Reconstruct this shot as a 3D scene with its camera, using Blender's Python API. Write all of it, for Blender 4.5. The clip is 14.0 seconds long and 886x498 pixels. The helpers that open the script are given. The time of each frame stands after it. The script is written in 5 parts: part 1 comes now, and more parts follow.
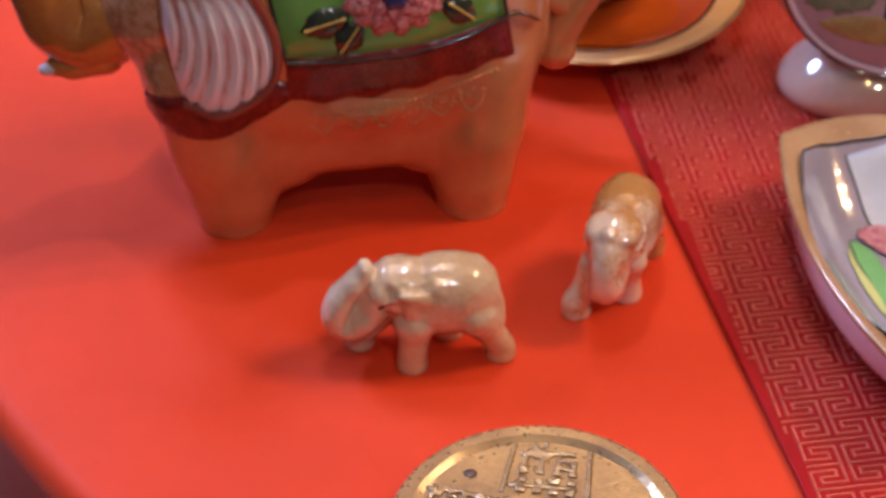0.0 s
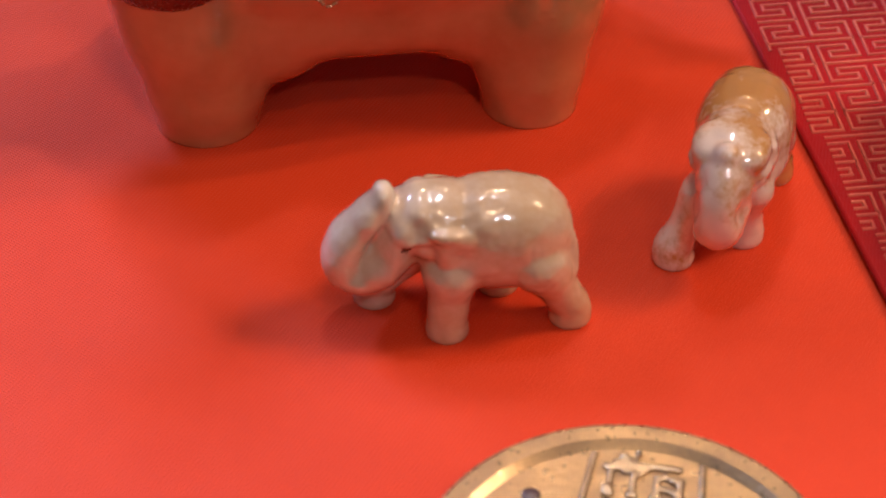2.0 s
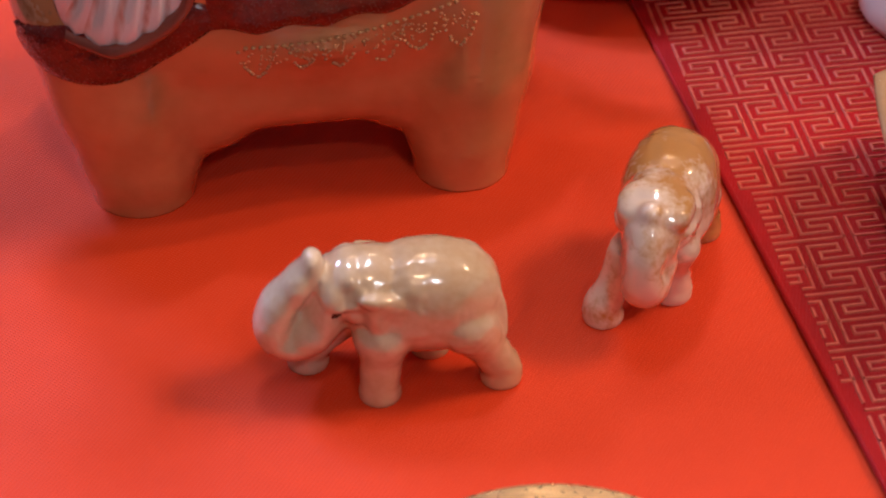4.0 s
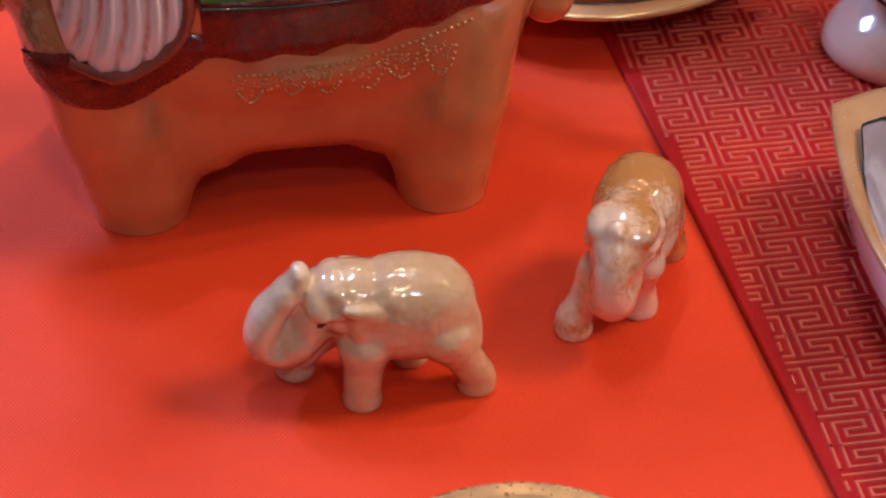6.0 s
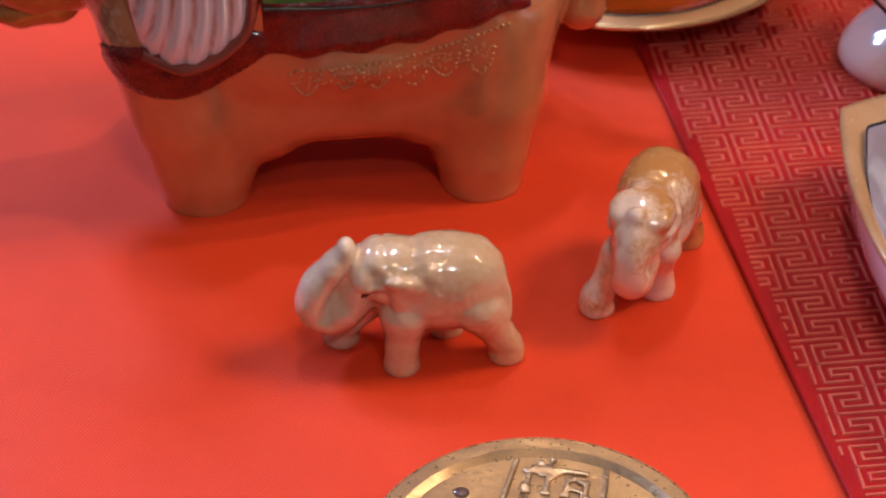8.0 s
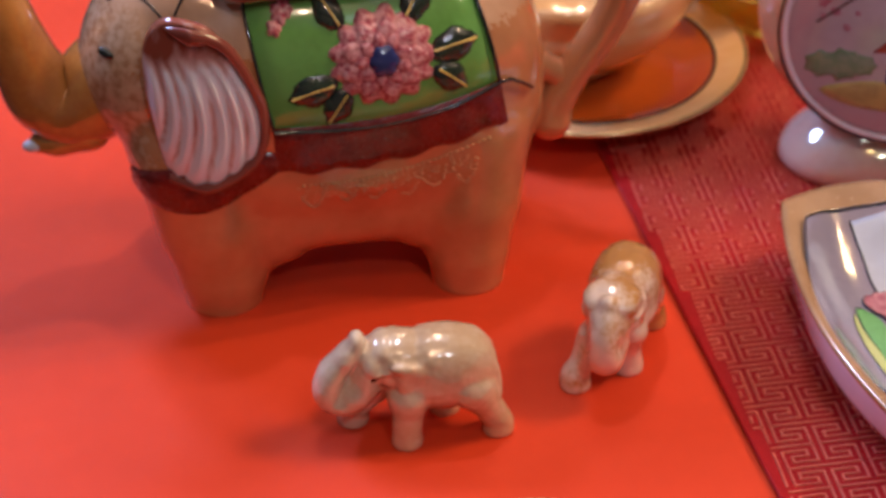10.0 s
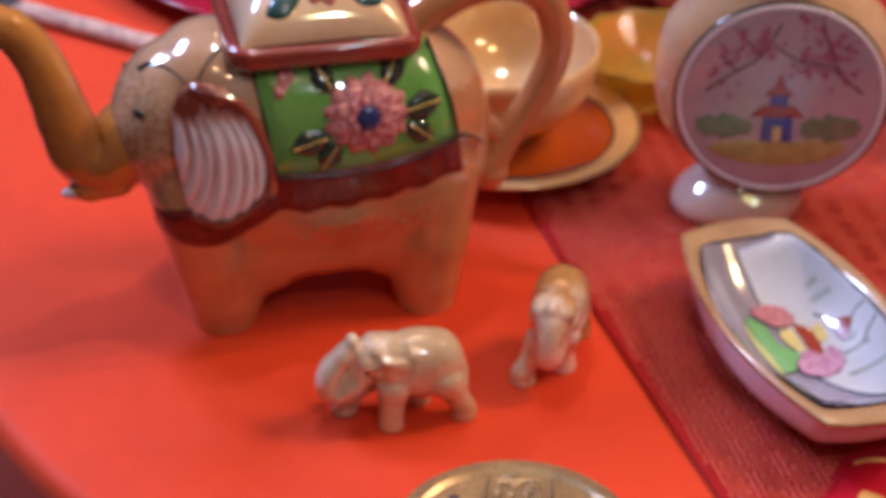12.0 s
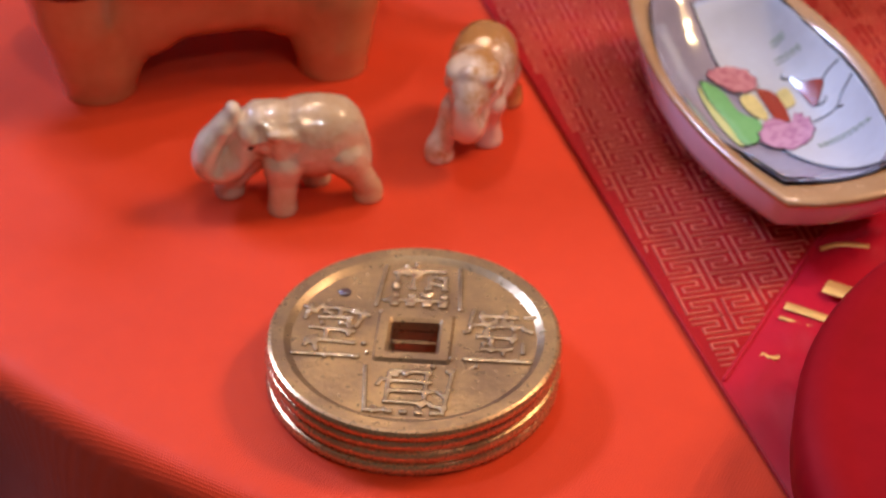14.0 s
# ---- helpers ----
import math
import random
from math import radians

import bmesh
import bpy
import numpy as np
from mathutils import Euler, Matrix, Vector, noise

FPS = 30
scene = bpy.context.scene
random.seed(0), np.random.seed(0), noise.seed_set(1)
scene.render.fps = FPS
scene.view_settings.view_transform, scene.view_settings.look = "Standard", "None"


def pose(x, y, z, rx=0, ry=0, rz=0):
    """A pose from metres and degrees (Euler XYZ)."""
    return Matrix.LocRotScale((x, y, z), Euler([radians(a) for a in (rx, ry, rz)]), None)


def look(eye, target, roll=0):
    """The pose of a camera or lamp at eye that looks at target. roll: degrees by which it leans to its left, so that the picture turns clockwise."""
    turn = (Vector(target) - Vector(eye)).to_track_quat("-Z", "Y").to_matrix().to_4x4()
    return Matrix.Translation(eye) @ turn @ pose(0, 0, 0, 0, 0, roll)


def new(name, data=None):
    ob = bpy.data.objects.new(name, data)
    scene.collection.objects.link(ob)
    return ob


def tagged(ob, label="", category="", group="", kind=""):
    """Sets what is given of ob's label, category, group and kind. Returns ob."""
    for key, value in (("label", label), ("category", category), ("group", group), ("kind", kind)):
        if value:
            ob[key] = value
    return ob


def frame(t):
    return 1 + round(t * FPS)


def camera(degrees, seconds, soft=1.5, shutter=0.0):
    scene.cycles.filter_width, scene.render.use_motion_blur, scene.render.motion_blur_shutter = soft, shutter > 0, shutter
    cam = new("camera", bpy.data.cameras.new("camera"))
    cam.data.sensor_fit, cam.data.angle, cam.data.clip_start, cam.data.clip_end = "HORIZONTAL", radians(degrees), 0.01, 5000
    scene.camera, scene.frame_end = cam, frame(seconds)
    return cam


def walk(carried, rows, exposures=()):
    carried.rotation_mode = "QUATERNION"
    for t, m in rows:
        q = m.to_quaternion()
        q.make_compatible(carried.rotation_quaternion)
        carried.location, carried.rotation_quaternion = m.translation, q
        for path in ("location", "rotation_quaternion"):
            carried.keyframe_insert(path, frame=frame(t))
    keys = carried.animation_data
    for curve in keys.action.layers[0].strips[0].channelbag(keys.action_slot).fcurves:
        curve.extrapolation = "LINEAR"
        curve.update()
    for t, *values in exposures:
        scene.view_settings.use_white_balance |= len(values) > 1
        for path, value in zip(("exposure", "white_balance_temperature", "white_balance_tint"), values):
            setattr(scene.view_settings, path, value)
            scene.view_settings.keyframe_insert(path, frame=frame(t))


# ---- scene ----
cam = camera(22.19, 14.0, 1.9, 0.3)
cam.data.dof.use_dof, cam.data.dof.focus_distance, cam.data.dof.aperture_fstop = True, 0.47, 25.0
PATH = [
    (0, (0.0249, -0.3748, 0.3949), (-0.0211, 0.0133, 0.0830), -0.68),
    (0.5, (0.0146, -0.3067, 0.3424), (-0.0336, 0.0762, 0.0245), -0.95),
    (1, (0.0069, -0.2656, 0.3107), (-0.0398, 0.1140, -0.0114), -0.38),
    (1.5, (0.0065, -0.2536, 0.3003), (-0.0438, 0.1219, -0.0261), -0.22),
    (2, (0.0025, -0.2433, 0.2923), (-0.0448, 0.1309, -0.0359), 0.08),
    (2.5, (0.0013, -0.2338, 0.2840), (-0.0474, 0.1393, -0.0453), -0.35),
    (3, (0.0018, -0.2290, 0.2880), (-0.0441, 0.1440, -0.0419), -0.63),
    (3.5, (0.0060, -0.2327, 0.2977), (-0.0408, 0.1420, -0.0301), -1.03),
    (3.7, (0.0109, -0.2379, 0.2970), (-0.0331, 0.1407, -0.0267), -0.97),
    (5.8, (0.0146, -0.2681, 0.3137), (-0.0288, 0.1201, 0.0016), -0.38),
    (6, (0.0187, -0.2702, 0.3108), (-0.0250, 0.1185, -0.0007), -0.41),
    (6.5, (0.0248, -0.2744, 0.3115), (-0.0243, 0.1136, -0.0001), -0.76),
    (7, (0.0225, -0.2827, 0.3192), (-0.0304, 0.1051, 0.0081), 0.23),
    (7.2, (0.0219, -0.2874, 0.3188), (-0.0313, 0.1018, 0.0094), 0.01),
    (9.3, (0.0487, -0.3476, 0.3552), (-0.0221, 0.0518, 0.0628), -1.66),
    (9.5, (0.0462, -0.3503, 0.3572), (-0.0262, 0.0512, 0.0681), -1.82),
    (10, (0.0290, -0.3706, 0.3739), (-0.0212, 0.0339, 0.0844), -1.74),
    (10.5, (0.0017, -0.4119, 0.3982), (-0.0268, -0.0008, 0.1149), -0.81),
    (11, (-0.0070, -0.4732, 0.4248), (-0.0224, -0.0482, 0.1620), 0.57),
    (11.5, (-0.0017, -0.5023, 0.4218), (-0.0114, -0.0782, 0.1570), 1.02),
    (12, (-0.0116, -0.5061, 0.4207), (-0.0183, -0.0811, 0.1574), 1.00),
    (12.5, (-0.0157, -0.5050, 0.4146), (-0.0242, -0.0803, 0.1509), 0.78),
    (13, (-0.0083, -0.4803, 0.3939), (-0.0155, -0.0626, 0.1192), 0.83),
    (13.5, (0.0102, -0.4549, 0.3750), (0.0040, -0.0480, 0.0845), 0.89),
    (14, (0.0216, -0.4235, 0.3590), (0.0100, -0.0250, 0.0572), 0.17),
]
walk(cam, [(t, look(eye, target, roll)) for t, eye, target, roll in PATH])

# ------------------------------------------------------------------ light
world = bpy.data.worlds.new("room_air")
world.use_nodes = True
scene.world = world
world.node_tree.nodes["Background"].inputs["Color"].default_value = (0.9, 0.85, 0.8, 1)
world.node_tree.nodes["Background"].inputs["Strength"].default_value = 0.05


def bulb(x, y, z, watts, colour, radius):
    lamp = bpy.data.lights.new("ceiling_bulb", "POINT")
    lamp.energy, lamp.color, lamp.shadow_soft_size = watts, colour, radius
    ob = new("ceiling_bulb", lamp)
    ob.location = (x, y, z)
    return tagged(ob, "bright ceiling lamp bulb", "lamp", kind="structure")


WARM, COOL = (1.0, 0.72, 0.47), (0.78, 0.85, 1.0)
COLD = (0.45, 0.58, 1.0)
for bx, by, bz, watts in ((-0.85, 0.79, 0.95, 39.0), (-0.96, 0.61, 0.95, 30.0)):
    bulb(bx, by, bz, watts, COLD, 0.081)
for bx, by in ((0.82, 0.28), (0.98, 0.36), (0.90, 0.46), (1.06, 0.22), (0.76, 0.42)):
    bulb(bx, by, 1.06, 8.9, WARM, 0.013)
for bx, by in ((-0.16, 1.04), (0.00, 1.10), (0.14, 1.02)):
    bulb(bx, by, 1.38, 4.0, WARM, 0.016)
bulb(-0.12, 0.46, 1.50, 17.0, COOL, 0.03)
bulb(0.46, -0.85, 1.20, 13.0, COOL, 0.05)
bulb(0.10, -0.62, 1.45, 8.0, WARM, 0.03)


# ------------------------------------------------------------------ materials
def sock(node, name):
    return node.inputs[name]


def material(name, base, rough=0.5, metal=0.0, coat=0.0, second=None, scale=40.0, spread=(0.4, 0.65), bump=0.0, bump_scale=600.0,
             sheen=0.0, film=0.0, spec=0.5, through_light=0.0, rough_spread=0.08, detail=5.0, fade=None):
    """Principled surface with colour variation at a broad and a fine scale, roughness variation and fine relief."""
    m = bpy.data.materials.new(name)
    m.use_nodes = True
    nt = m.node_tree
    b = nt.nodes["Principled BSDF"]
    co = nt.nodes.new("ShaderNodeTexCoord")
    n1 = nt.nodes.new("ShaderNodeTexNoise")
    sock(n1, "Scale").default_value, sock(n1, "Detail").default_value = scale, detail
    nt.links.new(co.outputs["Object"], n1.inputs["Vector"])
    n2 = nt.nodes.new("ShaderNodeTexNoise")
    sock(n2, "Scale").default_value, sock(n2, "Detail").default_value = scale * 9, 4.0
    nt.links.new(co.outputs["Object"], n2.inputs["Vector"])
    mixn = nt.nodes.new("ShaderNodeMath")
    mixn.operation = "MULTIPLY_ADD"
    nt.links.new(n2.outputs["Fac"], mixn.inputs[0])
    mixn.inputs[1].default_value = 0.3
    nt.links.new(n1.outputs["Fac"], mixn.inputs[2])
    if fade:
        # the second colour gathers along one direction: amber glaze, and the pearl figurine's painted light
        dot = nt.nodes.new("ShaderNodeVectorMath")
        dot.operation = "DOT_PRODUCT"
        nt.links.new(co.outputs["Object"], dot.inputs[0])
        dot.inputs[1].default_value = fade[0]
        fr = nt.nodes.new("ShaderNodeMapRange")
        fr.inputs["From Min"].default_value, fr.inputs["From Max"].default_value = fade[1], fade[2]
        fr.inputs["To Min"].default_value, fr.inputs["To Max"].default_value = -0.14, 0.10
        nt.links.new(dot.outputs["Value"], fr.inputs["Value"])
        more = nt.nodes.new("ShaderNodeMath")
        nt.links.new(mixn.outputs[0], more.inputs[0])
        nt.links.new(fr.outputs["Result"], more.inputs[1])
        mixn = more
    ramp = nt.nodes.new("ShaderNodeValToRGB")
    ramp.color_ramp.elements[0].position, ramp.color_ramp.elements[1].position = spread[0] + 0.15, spread[1] + 0.15
    ramp.color_ramp.elements[0].color = (*base, 1)
    ramp.color_ramp.elements[1].color = (*(second or [c * 0.82 for c in base]), 1)
    nt.links.new(mixn.outputs[0], ramp.inputs["Fac"])
    nt.links.new(ramp.outputs["Color"], b.inputs["Base Color"])
    rr = nt.nodes.new("ShaderNodeMapRange")
    rr.inputs["To Min"].default_value, rr.inputs["To Max"].default_value = max(0.02, rough - rough_spread), rough + rough_spread
    nt.links.new(n2.outputs["Fac"], rr.inputs["Value"])
    nt.links.new(rr.outputs["Result"], b.inputs["Roughness"])
    b.inputs["Metallic"].default_value = metal
    b.inputs["Coat Weight"].default_value = coat
    b.inputs["Coat Roughness"].default_value = 0.02
    b.inputs["Specular IOR Level"].default_value = spec
    b.inputs["Sheen Weight"].default_value = sheen
    b.inputs["Thin Film Thickness"].default_value = film
    b.inputs["Transmission Weight"].default_value = through_light
    if bump:
        n3 = nt.nodes.new("ShaderNodeTexNoise")
        sock(n3, "Scale").default_value, sock(n3, "Detail").default_value = bump_scale, 3.0
        nt.links.new(co.outputs["Object"], n3.inputs["Vector"])
        bp = nt.nodes.new("ShaderNodeBump")
        bp.inputs["Strength"].default_value, bp.inputs["Distance"].default_value = bump, 0.0006
        nt.links.new(n3.outputs["Fac"], bp.inputs["Height"])
        nt.links.new(bp.outputs["Normal"], b.inputs["Normal"])
        if coat and bump < 0.5:
            nt.links.new(bp.outputs["Normal"], b.inputs["Coat Normal"])
    return m


def woven(name, base, second, threads, rough, strength, sheen=0.1, spec=0.25):
    """Satin cloth: fine twill ribs crossed by a second thread, slight colour drift."""
    m = material(name, base, rough, second=second, scale=14.0, sheen=sheen, spec=spec)
    nt = m.node_tree
    b = nt.nodes["Principled BSDF"]
    co = nt.nodes.new("ShaderNodeTexCoord")
    heights = []
    for turn in (0.6, -0.95):
        mp = nt.nodes.new("ShaderNodeMapping")
        mp.inputs["Rotation"].default_value = (0.5, 0.6, turn)
        nt.links.new(co.outputs["Object"], mp.inputs["Vector"])
        w = nt.nodes.new("ShaderNodeTexWave")
        w.inputs["Scale"].default_value, w.inputs["Distortion"].default_value = threads, 0.6
        nt.links.new(mp.outputs["Vector"], w.inputs["Vector"])
        heights.append(w)
    mul = nt.nodes.new("ShaderNodeMath")
    mul.operation = "MULTIPLY"
    nt.links.new(heights[0].outputs["Fac"], mul.inputs[0])
    nt.links.new(heights[1].outputs["Fac"], mul.inputs[1])
    big = nt.nodes.new("ShaderNodeTexNoise")
    big.inputs["Scale"].default_value = 22.0
    nt.links.new(co.outputs["Object"], big.inputs["Vector"])
    add = nt.nodes.new("ShaderNodeMath")
    add.operation = "MULTIPLY_ADD"
    nt.links.new(big.outputs["Fac"], add.inputs[0])
    add.inputs[1].default_value = 6.0
    nt.links.new(mul.outputs[0], add.inputs[2])
    bp = nt.nodes.new("ShaderNodeBump")
    bp.inputs["Strength"].default_value, bp.inputs["Distance"].default_value = strength, 0.0003
    nt.links.new(add.outputs[0], bp.inputs["Height"])
    nt.links.new(bp.outputs["Normal"], b.inputs["Normal"])
    return m


ORANGE_SATIN = woven("orange_red_satin", (0.74, 0.050, 0.0085), (0.68, 0.044, 0.0075), 520.0, 0.5, 0.32, 0.12, 0.20)
RED_SATIN = woven("red_brocade_ground", (0.40, 0.004, 0.007), (0.31, 0.003, 0.005), 600.0, 0.46, 0.3, 0.05, 0.14)
CRIMSON_SATIN = woven("crimson_satin", (0.50, 0.003, 0.022), (0.40, 0.002, 0.018), 900.0, 0.45, 0.12, spec=0.15)
GOLD_THREAD = material("salmon_gold_thread", (0.66, 0.135, 0.075), 0.45, 0.05, second=(0.58, 0.085, 0.055), scale=120.0, bump=0.5, bump_scale=3000.0)
GOLD_PRINT = material("gold_motif", (0.85, 0.50, 0.16), 0.35, 0.5, bump=0.3, bump_scale=2500.0)
LUSTRE = material("peach_lustre_glaze", (0.66, 0.29, 0.13), 0.16, 0.25, 1.0, second=(0.56, 0.22, 0.09), scale=26.0, film=380.0, spec=0.6, bump=0.09, bump_scale=110.0)
CARAMEL = material("caramel_lustre_glaze", (0.60, 0.25, 0.06), 0.12, 0.08, 1.0, second=(0.46, 0.16, 0.036), scale=60.0, spec=0.6, bump=0.10, bump_scale=120.0)
PEACH = material("pale_peach_lustre", (0.82, 0.56, 0.39), 0.14, 0.1, 1.0, second=(0.74, 0.43, 0.25), scale=24.0, film=420.0, spec=0.6, bump=0.04, bump_scale=90.0)
TAN_PEACH = material("tan_peach_lustre", (0.66, 0.40, 0.26), 0.14, 0.08, 1.0, second=(0.54, 0.28, 0.15), scale=30.0, spread=(0.32, 0.66), spec=0.6, bump=0.06, bump_scale=110.0)
GOLDEN = material("golden_peach_lustre", (0.78, 0.48, 0.25), 0.14, 0.1, 1.0, second=(0.70, 0.38, 0.16), scale=26.0, film=420.0, spec=0.6, bump=0.04, bump_scale=90.0)
PEARL_WHITE = material("pearl_white_lustre", (0.70, 0.50, 0.44), 0.10, 0.15, 1.0, second=(0.64, 0.40, 0.32), scale=40.0, film=420.0, spec=0.8)
# fade pales the trunk: the left lamp's light painted into the glaze colour
PEARL = material("pearl_lustre_figurine", (0.77, 0.59, 0.46), 0.15, 0.03, 1.0, second=(0.60, 0.39, 0.235), scale=75.0, spread=(0.24, 0.72), film=0.0, spec=0.8, bump=0.16, bump_scale=200.0, fade=((1, 0, -0.5), -0.034, -0.012))
PEARL_TAN = material("amber_pearl_lustre_figurine", (0.80, 0.60, 0.50), 0.13, 0.03, 1.0, second=(0.54, 0.25, 0.085), scale=95.0, spread=(0.38, 0.56), film=0.0, spec=0.8, bump=0.10, bump_scale=260.0, fade=((0.75, 0.0, 0.65), 0.009, 0.019))
EYE = material("dark_brown_eye", (0.05, 0.012, 0.008), 0.15, coat=1.0)
WHITE_GLAZE = material("white_glaze", (0.64, 0.65, 0.71), 0.12, coat=0.8, second=(0.56, 0.56, 0.62), scale=30.0)
FIELD_WHITE = material("satin_white_field", (0.60, 0.61, 0.69), 0.38, second=(0.52, 0.52, 0.59), scale=30.0, spec=0.3)
MOTTLED = material("mottled_white_brown_glaze", (0.58, 0.35, 0.22), 0.14, coat=1.0, second=(0.40, 0.19, 0.095), scale=420.0, bump=0.12, bump_scale=300.0)
EAR_GROOVE = material("red_brown_ear_groove", (0.26, 0.055, 0.038), 0.2, coat=1.0, scale=80.0)


def ear_glaze():
    """White brushed glaze, broken and streaky, over a red-brown one."""
    m = material("white_over_red_brown_glaze", (0.84, 0.76, 0.82), 0.15, coat=1.0, bump=0.12, bump_scale=260.0)
    nt = m.node_tree
    at = nt.nodes.new("ShaderNodeAttribute")
    at.attribute_name = "glaze"
    co = nt.nodes.new("ShaderNodeTexCoord")
    mp = nt.nodes.new("ShaderNodeMapping")
    mp.inputs["Scale"].default_value = (1.0, 1.0, 0.35)
    nt.links.new(co.outputs["Object"], mp.inputs["Vector"])
    no = nt.nodes.new("ShaderNodeTexNoise")
    no.inputs["Scale"].default_value, no.inputs["Detail"].default_value = 330.0, 5.0
    nt.links.new(mp.outputs["Vector"], no.inputs["Vector"])
    ma = nt.nodes.new("ShaderNodeMath")
    ma.operation = "MULTIPLY_ADD"
    nt.links.new(no.outputs["Fac"], ma.inputs[0])
    ma.inputs[1].default_value = 0.7
    nt.links.new(at.outputs["Fac"], ma.inputs[2])
    ramp = nt.nodes.new("ShaderNodeValToRGB")
    el = ramp.color_ramp.elements
    el[0].position, el[0].color = 0.38, (0.30, 0.075, 0.045, 1)
    el[1].position, el[1].color = 1.15 / 1.2, (0.88, 0.84, 0.92, 1)
    mid = el.new(0.66)
    mid.color = (0.64, 0.40, 0.38, 1)
    nt.links.new(ma.outputs[0], ramp.inputs["Fac"])
    nt.links.new(ramp.outputs["Color"], nt.nodes["Principled BSDF"].inputs["Base Color"])
    return m


EAR_GLAZE = ear_glaze()
MAROON = material("maroon_glaze", (0.22, 0.012, 0.009), 0.26, coat=0.4, second=(0.13, 0.007, 0.006), scale=200.0, bump=1.0, bump_scale=420.0)
RED_BROWN = material("red_brown_lid_glaze", (0.34, 0.048, 0.034), 0.16, coat=1.0, second=(0.27, 0.034, 0.024), scale=60.0)
GREEN = material("leaf_green_enamel", (0.15, 0.37, 0.085), 0.16, coat=1.0, second=(0.12, 0.30, 0.065), scale=50.0, bump=0.06, bump_scale=160.0)
BLACK = material("black_enamel", (0.012, 0.014, 0.014), 0.15, coat=1.0)
DARK_LEAF = material("black_green_leaf_enamel", (0.015, 0.022, 0.018), 0.14, coat=1.0, second=(0.03, 0.05, 0.03), scale=200.0, bump=0.2, bump_scale=500.0)
TEAL_LEAF = material("teal_leaf_enamel", (0.03, 0.10, 0.10), 0.15, coat=1.0, scale=200.0)
YELLOW = material("yellow_enamel", (0.70, 0.50, 0.13), 0.2, coat=1.0, scale=200.0)
ROSE = material("rose_enamel", (0.42, 0.055, 0.085), 0.16, coat=1.0, second=(0.70, 0.32, 0.34), scale=620.0, spread=(0.36, 0.60), bump=0.9, bump_scale=800.0)
ROSE_DEEP = material("deep_rose_enamel", (0.34, 0.035, 0.06), 0.16, coat=1.0, second=(0.62, 0.24, 0.27), scale=700.0, spread=(0.36, 0.60), bump=0.9, bump_scale=900.0)
CORAL = material("coral_enamel", (0.70, 0.27, 0.22), 0.16, coat=1.0, second=(0.6, 0.14, 0.12), scale=400.0)
BLUE_DOT = material("deep_blue_enamel", (0.025, 0.035, 0.16), 0.15, coat=1.0)
CREAM_DOT = material("cream_enamel_dot", (0.74, 0.42, 0.20), 0.18, 0.35, coat=1.0)
GOLD = material("gilded_glaze", (0.78, 0.54, 0.25), 0.16, 0.7, 1.0, scale=80.0)
BRASS = material("aged_brass", (0.53, 0.35, 0.175), 0.30, 0.72, second=(0.27, 0.175, 0.11), spread=(0.30, 0.66), scale=70.0, bump=0.30, bump_scale=420.0, rough_spread=0.10)
BRASS_WORN = material("rubbed_brass", (0.62, 0.46, 0.30), 0.24, 0.75, second=(0.40, 0.27, 0.16), spread=(0.32, 0.62), scale=160.0, bump=0.35, bump_scale=700.0, rough_spread=0.10)
BRASS_SIDE = material("polished_brass_edge", (0.60, 0.36, 0.18), 0.28, 0.7, second=(0.50, 0.28, 0.13), scale=70.0, bump=0.1, bump_scale=500.0)
LAVENDER = material("lavender_lustre", (0.40, 0.345, 0.44), 0.15, 0.1, 1.0, second=(0.33, 0.28, 0.37), scale=40.0, film=480.0)
LILAC_WHITE = material("lilac_white_glaze", (0.86, 0.81, 0.94), 0.14, coat=1.0, second=(0.78, 0.70, 0.88), scale=30.0)
TAN_RIM = material("tan_lustre_rim", (0.52, 0.30, 0.155), 0.25, 0.10, 0.7, second=(0.43, 0.235, 0.115), scale=60.0, bump=0.06, bump_scale=200.0)
MINT = material("mint_green_paint", (0.22, 0.52, 0.20), 0.16, coat=1.0, scale=90.0)
LIME = material("lime_yellow_paint", (0.62, 0.66, 0.22), 0.16, coat=1.0, scale=90.0)
PINK = material("pink_bush_paint", (0.62, 0.27, 0.31), 0.16, coat=1.0, second=(0.44, 0.12, 0.18), scale=500.0)
MAUVE = material("mauve_bush_paint", (0.64, 0.36, 0.54), 0.16, coat=1.0, second=(0.46, 0.2, 0.36), scale=500.0)
RUST = material("rust_roof_paint", (0.36, 0.05, 0.03), 0.16, coat=1.0, scale=200.0)
CREAM = material("pale_yellow_paint", (0.80, 0.68, 0.30), 0.16, coat=1.0, scale=200.0)
SPRIG = material("grey_green_sprig_paint", (0.34, 0.45, 0.34), 0.2, coat=1.0)
FACE = material("lilac_flask_panel", (0.46, 0.38, 0.47), 0.16, coat=1.0, second=(0.40, 0.31, 0.40), scale=34.0)
BUSH = material("dull_green_bush_paint", (0.12, 0.22, 0.13), 0.2, coat=1.0, second=(0.2, 0.28, 0.2), scale=300.0)
HILL = material("ochre_ground_paint", (0.50, 0.42, 0.16), 0.2, coat=1.0, second=(0.4, 0.33, 0.13), scale=220.0)
BLOSSOM = material("crimson_blossom_paint", (0.34, 0.10, 0.19), 0.2, coat=1.0, second=(0.42, 0.22, 0.31), scale=300.0)
TWIG = material("brown_branch_paint", (0.10, 0.05, 0.05), 0.2, coat=1.0)
BLUE = material("blue_wall_paint", (0.04, 0.08, 0.42), 0.2, coat=1.0)
ORANGE_GLAZE = material("orange_well_glaze", (0.66, 0.13, 0.015), 0.14, 0.1, 1.0, second=(0.58, 0.10, 0.012), scale=30.0)
